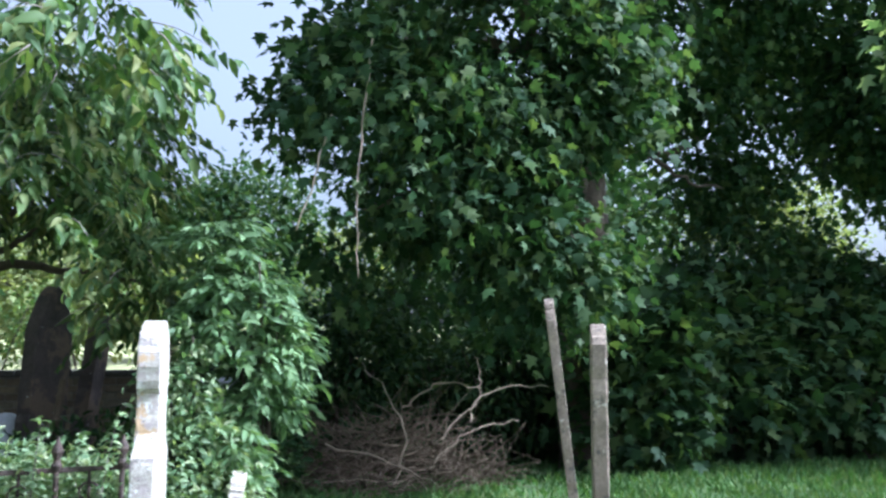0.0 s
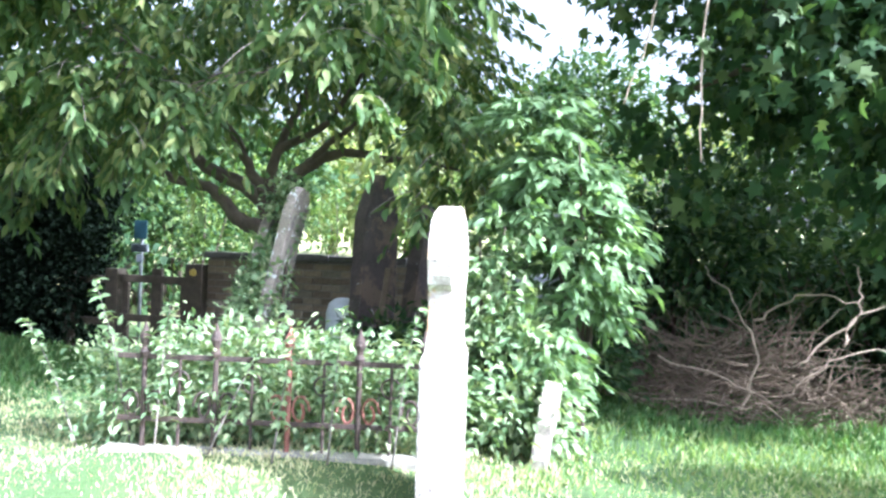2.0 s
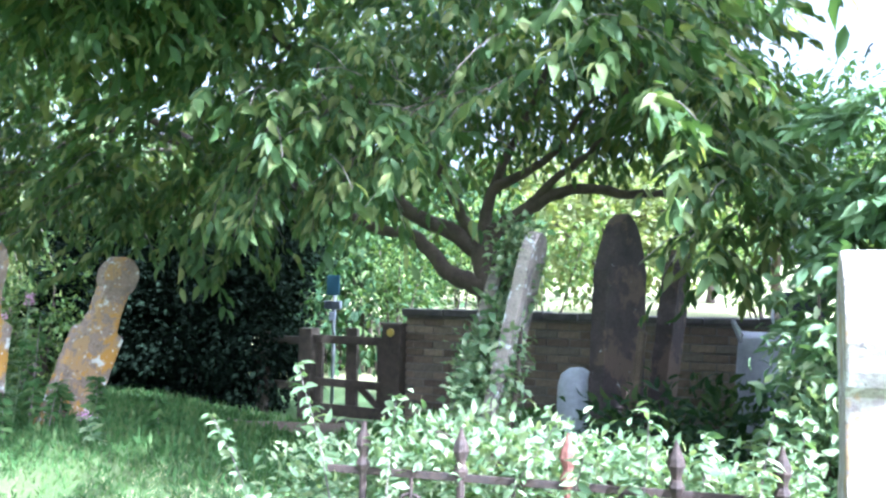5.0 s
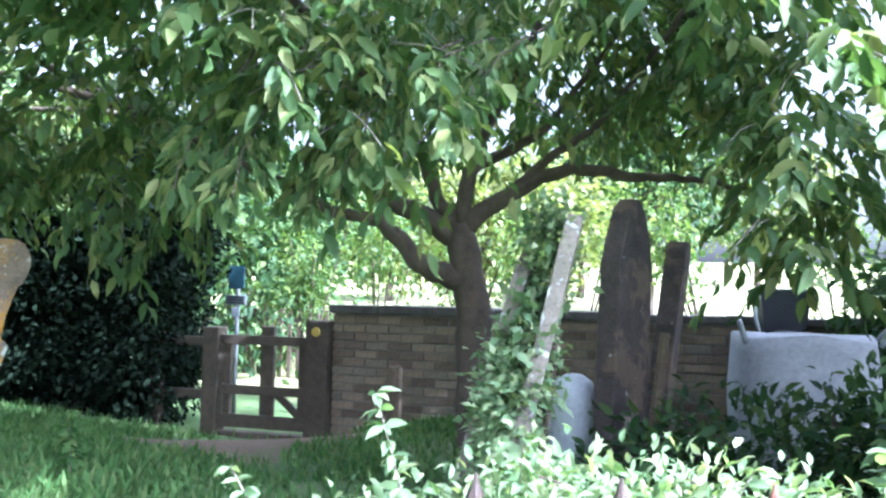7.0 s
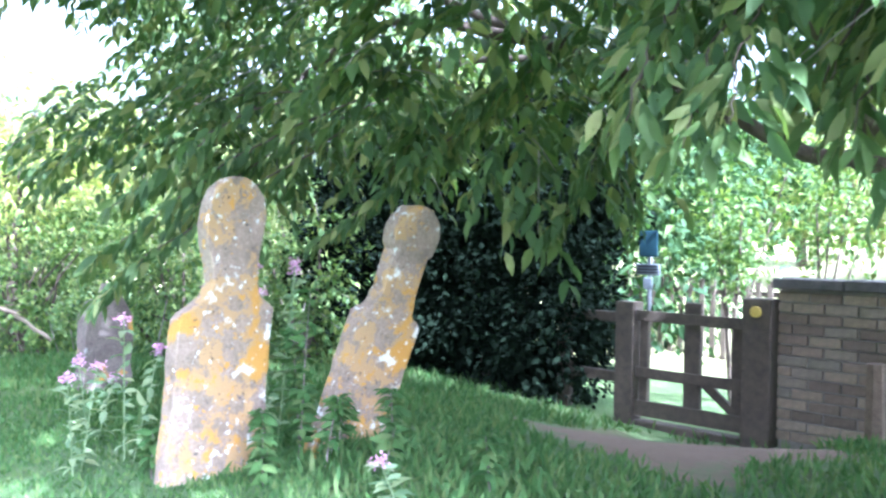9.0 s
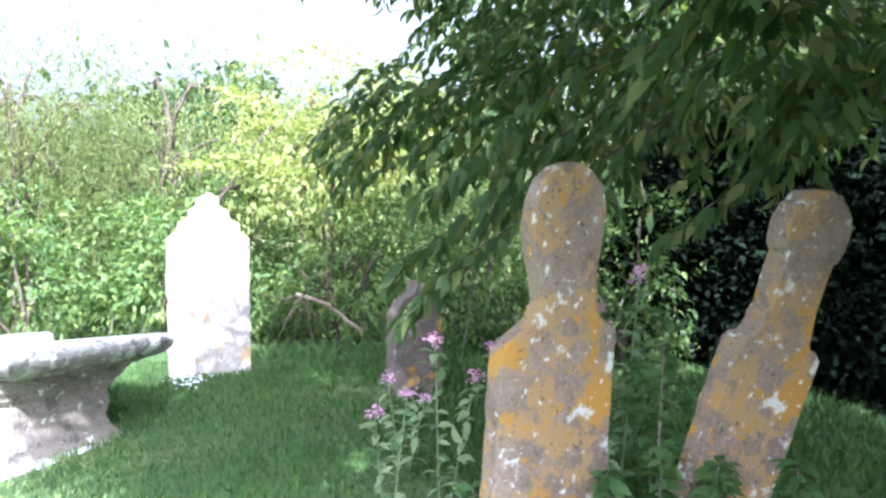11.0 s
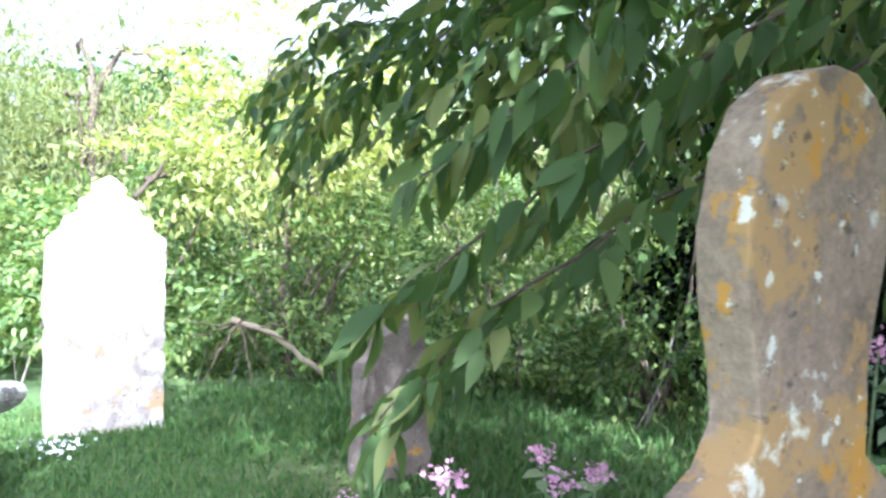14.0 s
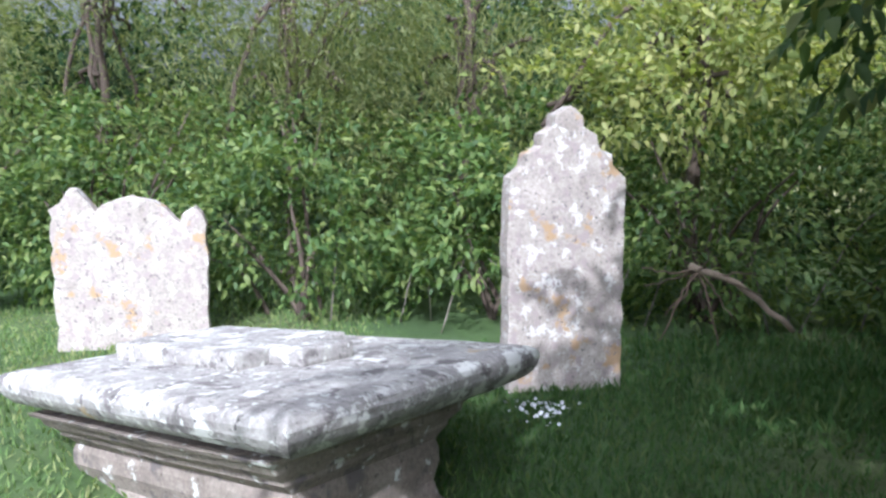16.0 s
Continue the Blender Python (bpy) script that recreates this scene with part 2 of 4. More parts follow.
    col = mix(nt, earth, col, mix(nt, noise_of(nt, 14, 5, 0.7, 6.0), (0.085, 0.058, 0.036), (0.16, 0.108, 0.066)))
    nt.links.new(col, b.inputs["Base Color"])
    b.inputs["Roughness"].default_value = 0.95
    bump(nt, b, noise_of(nt, 40, 6, 0.7, 2.0), 0.8, 0.03)
    return m


TURF = ground_material()


# ---- building helpers ----
def part(name, bm, mat, parent=None, label=""):
    me = bpy.data.meshes.new(name)
    bm.normal_update()
    bm.to_mesh(me)
    bm.free()
    me.materials.append(mat)
    ob = new(name, me)
    ob.parent = parent
    if label:
        ob["label"] = label
    return ob


def thing(name, m, label, category, group="", kind=""):
    ob = new(name)
    ob.matrix_world = m
    return tagged(ob, label, category, group, kind)


def mesh_from(name, verts, faces, mat, parent=None, smooth=False):
    me = bpy.data.meshes.new(name)
    me.from_pydata([tuple(v) for v in verts], [], faces)
    me.materials.append(mat)
    if smooth:
        me.polygons.foreach_set("use_smooth", [True] * len(me.polygons))
    ob = new(name, me)
    ob.parent = parent
    return ob


def box(bm, x0, x1, y0, y1, z0, z1, bevel=0.0, m=None):
    r = bmesh.ops.create_cube(bm, size=1.0)
    vs = r["verts"]
    for v in vs:
        v.co = Vector(((x0 + x1) / 2 + v.co.x * (x1 - x0), (y0 + y1) / 2 + v.co.y * (y1 - y0), (z0 + z1) / 2 + v.co.z * (z1 - z0)))
    if bevel:
        es = list({e for v in vs for e in v.link_edges})
        r2 = bmesh.ops.bevel(bm, geom=es, offset=bevel, segments=2, affect='EDGES', profile=0.6)
        vs = list({v for f in r2["faces"] for v in f.verts} | {v for v in vs if v.is_valid})
    if m is not None:
        bmesh.ops.transform(bm, matrix=m, verts=vs)
    return bm


def tube_data(points, radii, sides=7):
    """Vertices and faces of a tapered tube along points."""
    pts = [Vector(p) for p in points]
    verts, faces = [], []
    side = None
    for i, p in enumerate(pts):
        d = (pts[min(i + 1, len(pts) - 1)] - pts[max(i - 1, 0)]).normalized()
        if side is None:
            side = d.orthogonal().normalized()
        side = (side - d * side.dot(d)).normalized()
        up = d.cross(side)
        for k in range(sides):
            a = 2 * math.pi * k / sides
            verts.append(p + (side * math.cos(a) + up * math.sin(a)) * radii[i])
    for i in range(len(pts) - 1):
        for k in range(sides):
            a, b = i * sides + k, i * sides + (k + 1) % sides
            faces.append((a, b, b + sides, a + sides))
    faces.append(tuple(range(sides))[::-1])
    faces.append(tuple(range((len(pts) - 1) * sides, len(pts) * sides)))
    return verts, faces


def smooth_line(points, per=5):
    """Catmull-Rom through points."""
    p = [Vector(q) for q in points]
    p = [p[0] * 2 - p[1]] + p + [p[-1] * 2 - p[-2]]
    out = []
    for i in range(1, len(p) - 2):
        for k in range(per):
            t = k / per
            a, b, c, d = p[i - 1], p[i], p[i + 1], p[i + 2]
            out.append(0.5 * (2 * b + (c - a) * t + (2 * a - 5 * b + 4 * c - d) * t * t + (3 * b - a - 3 * c + d) * t ** 3))
    out.append(p[-2])
    return out


def limb_set(name, lines, mat, parent, sides=8, per=5, wobble=0.0, seed=0):
    """Each limb as an object of its own."""
    for k, line in enumerate(lines):
        limbs(name, [line], mat, parent, sides, per, wobble, seed + k)


def limbs(name, lines, mat, parent, sides=8, per=5, wobble=0.0, seed=0):
    """One mesh of tapered limbs: each line is (points, first radius, last radius)."""
    rng = random.Random(seed)
    verts, faces = [], []
    for pts, r0, r1 in lines:
        c = smooth_line(pts, per)
        n = len(c) - 1
        if wobble:
            c = [q + Vector((rng.uniform(-1, 1), rng.uniform(-1, 1), rng.uniform(-1, 1))) * wobble * (0 < i < n) for i, q in enumerate(c)]
        v, f = tube_data(c, [r0 + (r1 - r0) * (i / n) ** 0.8 for i in range(n + 1)], sides)
        o = len(verts)
        verts += v
        faces += [tuple(k + o for k in q) for q in f]
    return mesh_from(name, verts, faces, mat, parent, True)


# leaf shapes: points (across, along, up) and triangles
OVATE = ([(0, 0, 0), (0, .5, .0), (0, 1, -.2), (-.2, .28, .07), (.2, .28, .07), (-.19, .62, .03), (.19, .62, .03)],
         [(0, 4, 1), (0, 1, 3), (4, 6, 1), (1, 6, 2), (3, 1, 5), (1, 2, 5)])
SLIM = ([(x * .88, y, z) for x, y, z in OVATE[0]], OVATE[1])
BLADE_N = 6
BLADE_W = [0, .11, .165, .17, .135, .07, 0]
FINE = ([(0, k / BLADE_N, -.22 * (k / BLADE_N) ** 2) for k in range(BLADE_N + 1)]
        + [(s * BLADE_W[k], k / BLADE_N - .02, .3 * BLADE_W[k] - .22 * (k / BLADE_N) ** 2) for s in (-1, 1) for k in range(1, BLADE_N)], [])
for k in range(BLADE_N):
    for s, o in ((-1, BLADE_N), (1, 2 * BLADE_N - 1)):
        lo, hi = o + k, o + k + 1
        ring = [k, k + 1] + ([hi] if k < BLADE_N - 1 else []) + ([lo] if k > 0 else [])
        if s > 0:
            ring = ring[::-1]
        FINE[1].extend([(ring[0], ring[i], ring[i + 1]) for i in range(1, len(ring) - 1)])
SMALL = ([(0, 0, 0), (-.28, .45, .08), (.28, .45, .08), (0, 1, -.1)], [(0, 2, 1), (1, 2, 3)])
LOBED = ([(0, .35, .05), (0, 0, 0), (.42, .12, 0), (.25, .34, .05), (.55, .62, -.06), (.2, .6, .03), (0, 1.05, -.12), (-.2, .6, .03), (-.55, .62, -.06), (-.25, .34, .05), (-.42, .12, 0)],
         [(0, 1, 2), (0, 2, 3), (0, 3, 4), (0, 4, 5), (0, 5, 6), (0, 6, 7), (0, 7, 8), (0, 8, 9), (0, 9, 10), (0, 10, 1)])
NARROW = ([(0, 0, 0), (-.09, .5, .03), (.09, .5, .03), (0, 1, -.1)], [(0, 2, 1), (1, 2, 3)])


def leaves(name, centres, ways, size, shape, mat, parent, rng, spread=0.25, kind=""):
    """One mesh of many leaves: each grows from its centre along its way."""
    n = len(centres)
    tv, tf = np.array(shape[0]), np.array(shape[1])
    w = np.asarray(ways, float) + rng.normal(0, spread, (n, 3))
    w /= np.linalg.norm(w, axis=1)[:, None] + 1e-9
    up = rng.normal(0, 0.55, (n, 3)) + np.array([0, 0, 1.0])
    ac = np.cross(w, up)
    ac /= np.linalg.norm(ac, axis=1)[:, None] + 1e-9
    nz = np.cross(ac, w)
    s = size * rng.uniform(0.65, 1.25, n)
    v = (tv[None, :, 0, None] * ac[:, None] + tv[None, :, 1, None] * w[:, None] + tv[None, :, 2, None] * nz[:, None]) * s[:, None, None] + np.asarray(centres)[:, None]
    f = (tf[None] + (np.arange(n) * len(tv))[:, None, None]).reshape(-1, 3)
    me = bpy.data.meshes.new(name)
    me.vertices.add(n * len(tv))
    me.vertices.foreach_set("co", v.reshape(-1).astype(np.float32))
    me.loops.add(f.size)
    me.loops.foreach_set("vertex_index", f.reshape(-1).astype(np.int32))
    me.polygons.add(len(f))
    me.polygons.foreach_set("loop_start", (np.arange(len(f)) * 3).astype(np.int32))
    me.update(calc_edges=True)
    me.materials.append(mat)
    ob = new(name, me)
    ob.parent = parent
    if kind:
        ob["kind"] = kind
    return ob


def spray_cloud(rng, boxes, sprays, per, length, droop=0.5, keep=None):
    """Leaf centres and ways in sprays: leaves hang along both sides of a drooping twig."""
    c, d = clumps_in(rng, boxes, sprays)
    if keep is not None:
        k = np.array([keep(*p) for p in c])
        c, d = c[k], d[k]
    n = len(c)
    w = d * np.array([1, 1, .25]) + rng.normal(0, .35, (n, 3)) * np.array([1, 1, .3]) + np.array([0, 0, -droop])
    w /= np.linalg.norm(w, axis=1)[:, None]
    side = np.cross(w, np.array([0, 0, 1.0]))
    side /= np.linalg.norm(side, axis=1)[:, None] + 1e-9
    t = np.tile(np.linspace(0, 1, per), n)
    sg = np.tile(np.where(np.arange(per) % 2, 1.0, -1.0), n)
    L = np.repeat(rng.uniform(.6, 1.3, n) * length, per)
    wr, sr = np.repeat(w, per, 0), np.repeat(side, per, 0)
    cs = np.repeat(c, per, 0) + wr * (t * L)[:, None] + rng.normal(0, .012, (n * per, 3))
    cs[:, 2] -= .25 * droop * (t * L) ** 2 / length
    ws = wr * .55 + sr * (sg * (1 - .6 * t))[:, None] * .75 + np.array([0, 0, -.45 * droop - .1])
    return cs, ws, c, c + w * length


def clumps_in(rng, boxes, n):
    """Random points in ellipsoids (centre, radii), weighted to the outer shell."""
    vol = np.array([r[0] * r[1] * r[2] for _, r in boxes]) ** 0.7
    pick = rng.choice(len(boxes), n, p=vol / vol.sum())
    d = rng.normal(0, 1, (n, 3))
    d /= np.linalg.norm(d, axis=1)[:, None]
    rad = rng.uniform(0.25, 1, n) ** 0.45
    c = np.array([b[0] for b in boxes])[pick]
    r = np.array([b[1] for b in boxes])[pick]
    return c + d * r * rad[:, None], d


def leaf_cloud(rng, boxes, clumps, per, spread, droop=0.5, keep=None):
    """Leaf centres and ways in clumps: a clump is a spray that hangs outward."""
    c, d = clumps_in(rng, boxes, clumps)
    if keep is not None:
        k = np.array([keep(*p) for p in c])
        c, d = c[k], d[k]
    n = len(c)
    cs = np.repeat(c, per, 0) + rng.normal(0, 1, (n * per, 3)) * np.array(spread)
    ws = np.repeat(d, per, 0) * 0.7 + rng.normal(0, 0.45, (n * per, 3)) + np.array([0, 0, -droop])
    return cs, ws


# ---- ground ----
SPOTS = [(3, -1.4, -.06), (2.3, 2.7, 0), (2.6, 3.8, 0), (1.2, 3.35, .14), (1.9, 3.6, .12), (.2, 3.6, .08), (-2.9, 3.8, .22), (-2.3, 4.2, .36), (-2.5, 8, -.2), (-.1, 6.3, .25),
         (.8, 5.9, .25), (-6.9, 3.3, .15), (-5.4, 4.4, .18), (-5.4, 2.4, .03), (-7.5, .8, .12), (4.3, 2, 0), (3.9, 6, 0), (9, 9, 0), (-1, 2.0, .08), (-3, 2.0, .08), (1, 1, 0),
         (-2.6, 10, -.2), (-7, 8, 0), (2, 7.5, 0.1), (3, 11, 0), (-12, 2, .1), (0, -5, 0), (9, 0, 0), (-6, -4, 0), (-1.2, 5.8, .1)]
SPOT_A = np.array(SPOTS)


def ground_z(x, y):
    d2 = (SPOT_A[:, 0] - x) ** 2 + (SPOT_A[:, 1] - y) ** 2
    w = 1 / (d2 + 0.15) ** 1.6
    far = 1 / (1 + (max(0, math.hypot(x, y - 3) - 14) / 10) ** 2)
    rise = max(0.0, min(y, 90.0) - 14.0)
    hill = 0.085 * rise * rise / (rise + 8.0)
    return float((w * SPOT_A[:, 2]).sum() / w.sum()) * far + hill


def build_ground():
    def axis(lo, hi):
        fine = list(np.arange(lo, hi + .01, 0.22))
        out, stepw = [], 0.5
        left, right = lo, hi
        while stepw < 900:
            left -= stepw
            right += stepw
            out += [left, right]
            stepw *= 1.6
        return sorted(fine + out)
    xs, ys = axis(-10, 8), axis(-4, 11)
    verts = []
    for y in ys:
        for x in xs:
            z = ground_z(x, y)
            if abs(x) < 14 and abs(y) < 16:
                z += 0.03 * noise.noise((x * 1.3, y * 1.3, 0)) + 0.012 * noise.noise((x * 5, y * 5, 3))
            verts.append((x, y, z))
    n = len(xs)
    faces = [(j * n + i, j * n + i + 1, (j + 1) * n + i + 1, (j + 1) * n + i) for j in range(len(ys) - 1) for i in range(n - 1)]
    ob = mesh_from("ground", verts, faces, TURF, None, True)
    tagged(ob, "uneven green churchyard turf with worn earth patches", "ground", kind="structure")


build_ground()


# ---- headstones ----
def arc(cx, cz, r, a0, a1, n, rz=None):
    rz = rz or r
    return [(cx + r * math.cos(radians(a0 + (a1 - a0) * i / n)), cz + rz * math.sin(radians(a0 + (a1 - a0) * i / n))) for i in range(n + 1)]


def keyhole_profile(w, sh, neck, head, top):
    """A body with stepped, scooped shoulders, a neck and a round head."""
    right = [(w / 2, -0.4), (w / 2, sh), (w / 2 - 0.03, sh + 0.03)]
    right += [(w / 2 - 0.05 - (w / 2 - 0.05 - neck) * math.sin(k / 6 * math.pi / 2), sh + 0.03 + (0.17) * (1 - math.cos(k / 6 * math.pi / 2))) for k in range(1, 7)]
    cz = top - head * 1.12
    right += [(neck, cz - head * 0.95)]
    right += arc(0, cz, head, -38, 90, 14, head * 1.12)
    return right + [(-x, z) for x, z in right[-2::-1]]


def round_profile(w, top, r=None):
    r = r or w / 2
    right = [(w / 2, -0.4), (w / 2, top - r)] + arc(0, top - r, w / 2, 0, 90, 12, r)[1:]
    return right + [(-x, z) for x, z in right[-2::-1]]


def slab(name, profile, thick, mat, m, label, seed=0, group="headstones", rough_edge=0.006, kind=""):
    """A headstone: a worn profile in the yz plane given thickness along x."""
    rng = random.Random(seed)
    bm = bmesh.new()
    pts = []
    for i, (u, z) in enumerate(profile):
        u2, z2 = profile[(i + 1) % len(profile)]
        n = max(1, int(math.hypot(u2 - u, z2 - z) / 0.06))
        for k in range(n):
            t = k / n
            pts.append((u + (u2 - u) * t + rng.uniform(-1, 1) * rough_edge, z + (z2 - z) * t + rng.uniform(-1, 1) * rough_edge))
    vs = [bm.verts.new((thick / 2, u, z)) for u, z in pts]
    f = bm.faces.new(vs)
    r = bmesh.ops.extrude_face_region(bm, geom=[f])
    moved = [v for v in r["geom"] if isinstance(v, bmesh.types.BMVert)]
    bmesh.ops.translate(bm, verts=moved, vec=(-thick, 0, 0))
    bmesh.ops.recalc_face_normals(bm, faces=bm.faces)
    es = [e for e in bm.edges if abs(e.verts[0].co.x - e.verts[1].co.x) < 1e-5]
    bmesh.ops.bevel(bm, geom=es, offset=0.008, segments=2, affect='EDGES', profile=0.6)
    ob = part(name, bm, mat)
    ob.matrix_world = m
    return tagged(ob, label, "headstone", group, kind)


A_RIGHT = [(.15, -.4), (.18, .3), (.207, .775), (.188, .8), (.15, .815), (.125, .85), (.106, .97), (.118, 1.04), (.14, 1.12), (.148, 1.21), (.136, 1.3), (.095, 1.355), (.04, 1.38)]
A_LEFT = [(0, 1.384), (-.06, 1.368), (-.115, 1.325), (-.15, 1.25), (-.166, 1.16), (-.156, 1.07), (-.126, .98), (-.126, .9), (-.15, .845), (-.2, .8), (-.262, .77), (-.288, .745), (-.292, .68), (-.335, .05), (-.36, -.4)]
slab("headstone", A_RIGHT + A_LEFT, 0.085, STONE_LICHEN, pose(-2.9, 3.86, .2, 0, 1.0, 3),
     "round-headed grey headstone with orange and white lichen", 1)
slab("headstone", keyhole_profile(0.38, 0.68, 0.104, 0.138, 1.27), 0.1, STONE_LICHEN, pose(-2.68, 4.36, .27, -15, 8, -6),
     "leaning round-headed headstone streaked with orange lichen", 2)
slab("headstone", keyhole_profile(0.56, 0.72, 0.15, 0.2, 1.38), 0.11, STONE_PALE, pose(2.24, 2.83, -.01, 0, 0, 2),
     "sunlit pale headstone with a round head, seen edge-on", 3)
slab("footstone", round_profile(0.3, 0.5), 0.09, STONE_PALE, pose(2.56, 3.85, -.02, 0, 8, 0), "small pale leaning footstone in the grass", 4)
slab("headstone", round_profile(0.3, 1.55), 0.06, STONE_TAN, pose(4.68, 3.3, 0, 0, -5.5, -19), "thin brown headstone standing edge-on in shade", 5)
slab("headstone", round_profile(0.26, 1.32), 0.07, STONE_TAN, pose(4.33, 2.1, 0, 0, 1, -20), "thin tan headstone standing edge-on in grass", 6)
slab("headstone", round_profile(0.34, 1.45), 0.075, STONE_BODY_SHADED, pose(.36, 4.72, .2, 0, 13, 5), "leaning grey headstone beside an ivy-covered stone", 7)
slab("headstone", [(.24, -.4), (.21, 1.2)] + [(.16, 1.38), (.08, 1.54), (0, 1.6), (-.08, 1.54), (-.16, 1.38)] + [(-.21, 1.2), (-.24, -.4)], 0.13, STONE_DARK,
     pose(.84, 5.95, .24, 0, 2, -25), "tall dark brown headstone with a pointed top", 8)
slab("headstone", round_profile(0.26, 1.42, .13), 0.13, STONE_DARK, pose(1.03, 6.45, .2, 0, 7, -10), "dark weathered headstone by the wall", 9)
slab("headstone", round_profile(0.3, 1.28, .1), 0.07, STONE_BODY_SHADED, pose(.11, 4.8, .2, 0, 15.5, 5), "narrow grey headstone overgrown with climbing ivy", 17)

G_PROFILE = [(.31, -.4), (.31, 1.0), (.3, 1.07), (.25, 1.11), (.235, 1.13), (.225, 1.185), (.17, 1.2), (.15, 1.22), (.145, 1.28), (.1, 1.3), (.08, 1.32), (.07, 1.37), (.03, 1.395), (0, 1.415)]
slab("headstone", G_PROFILE + [(-x, z) for x, z in G_PROFILE[-2::-1]], 0.12, STONE_PALE, pose(-6.9, 3.31, .16, 0, 0, 6),
     "tall pale headstone with a stepped pointed top, mottled grey", 10, rough_edge=0.008)
H_PROFILE = [(.9 * u, z) for u, z in [(.5, -.4), (.5, .95), (.47, 1.02), (.42, 1.05), (.36, 1.02), (.32, .96), (.29, .98), (.25, 1.05), (.16, 1.1), (.05, 1.125), (0, 1.125), (-.05, 1.12), (-.16, 1.09),
             (-.22, 1.05), (-.26, 1.1), (-.32, 1.17), (-.36, 1.18), (-.42, 1.1), (-.5, 1.06), (-.5, -.4)]]
slab("headstone", H_PROFILE, 0.13, STONE_PALE, pose(-8.2, .93, -.06, 0, 0, 4), "wide pale headstone with a three-lobed worn top", 11, rough_edge=0.012)
slab("headstone", round_profile(.62, 1.18, .25), 0.12, STONE_PALE, pose(-8.9, -.72, .1, 0, 0, 4), "pale round-topped headstone with yellow lichen", 12)
C_PROFILE = [(.84 * u, z) for u, z in [(.22, -.3), (.215, .55), (.16, .64), (.07, .78), (-.01, .79), (-.05, .7), (-.14, .66), (-.2, .56), (-.22, -.3)]]
slab("headstone", C_PROFILE, 0.13, STONE_DIM, pose(-5.43, 4.41, .17, 0, 0, 4), "low broken dark headstone with orange lichen", 13, rough_edge=0.01)


# ---- chest tomb ----
def chest_tomb():
    """A moulded top on a waisted body, sunk towards the west."""
    root = thing("chest_tomb", pose(-6.03, 1.91, -.125, 2.2, -7, 0) @ pose(0, 0, 0, 0, 0, 43.6), "weathered grey stone chest tomb with moulded slab and white lichen", "tomb")
    L, W = 0.5, 0.73     # half sizes: along y, along x

    def ring(z, s):
        w = W + (s if s > 0 else s * .5)
        return [(-w, -L - s, z), (w, -L - s, z), (w, L + s, z), (-w, L + s, z)]

    def stack(name, rows, mat, shift=(0, 0), cuts=6):
        bm = bmesh.new()
        loops = []
        for z, s in rows:
            q = ring(z, s)
            lp = []
            for i in range(4):
                p0, p1 = Vector(q[i]), Vector(q[(i + 1) % 4])
                for k in range(cuts):
                    p = p0.lerp(p1, k / cuts) + Vector((*shift, 0))
                    if k == 0:
                        p = p.lerp(Vector((0, 0, p.z)), 0.012)
                    p += Vector((noise.noise(p * 7), noise.noise(p * 7 + Vector((5, 0, 0))), noise.noise(p * 7 + Vector((0, 9, 0))))) * 0.007
                    lp.append(bm.verts.new(p))
            loops.append(lp)
        m = len(loops[0])
        for lo, hi in zip(loops, loops[1:]):
            for k in range(m):
                bm.faces.new((lo[k], lo[(k + 1) % m], hi[(k + 1) % m], hi[k]))
        bm.faces.new(loops[-1])
        bm.faces.new(loops[0][::-1])
        for f in bm.faces:
            f.smooth = False
        return part(name, bm, mat, root)

    stack("top_slab", [(.545, -.04), (.56, .0), (.572, .05), (.59, .09), (.615, .115), (.64, .13), (.67, .135), (.69, .128), (.704, .11), (.713, .08), (.718, -.25)], STONE_TOMB)
    # cornice and body take the darker stone in place of the slab's shade
    stack("cornice", [(.4, -.15), (.42, -.13), (.44, -.1), (.455, -.1), (.47, -.08), (.49, -.05), (.515, -.04), (.53, -.01), (.544, 0)], STONE_BODY_SHADED, (-.055, -.058))
    stack("body", [(.1, -.06), (.14, -.1), (.19, -.15), (.25, -.17), (.32, -.14), (.37, -.14), (.399, -.15)], STONE_BODY_SHADED, (-.055, -.058))
    stack("plinth", [(-.1, .03), (.05, .03), (.08, .01), (.099, -.04)], STONE_TOMB, (-.055, -.058))
    bm = bmesh.new()
    box(bm, -.6, .18, -.27, .27, .716, .785, .015)
    box(bm, .18, .36, -.13, .13, .716, .78, .015)
    box(bm, -.7, -.6, -.13, .13, .716, .78, .015)
    part("raised_panel", bm, STONE_TOMB, root)


chest_tomb()


# ---- gate, wall and fence ----
def gate():
    root = thing("wicket_gate", pose(0, 7.95, 0), "closed dark wooden wicket gate with diagonal brace", "gate")
    gz = -.2

    def bar(name, *b, bev=0.012, m=None):
        bm = bmesh.new()
        box(bm, *b, bev, m)
        return part(name, bm, GATE_WOOD, root)
    bar("gate_post", -3.24, -3.07, -.09, .09, gz - .3, .86)
    bar("gate_post", -2.14, -1.92, -.1, .1, gz - .3, .95)
    bar("stile", -2.64, -2.5, -.03, .03, -.1, .88)
    bar("stile", -3.04, -2.96, -.03, .03, -.1, .78)
    bar("stile", -2.24, -2.16, -.03, .03, -.1, .78)
    bar("top_rail", -3.06, -2.15, -.055, -.032, .7, .79, bev=.006)
    bar("middle_rail", -3.06, -2.15, -.055, -.032, .22, .31, bev=.006)
    bar("bottom_rail", -3.06, -2.15, -.055, -.032, -.1, .03, bev=.006)
    L = math.hypot(.36, .3)
    bar("brace", -L / 2, L / 2, -.02, .02, -.035, .035, bev=.006, m=pose(-2.33, 0, .12, 0, math.degrees(math.atan2(.3, .36)), 0))
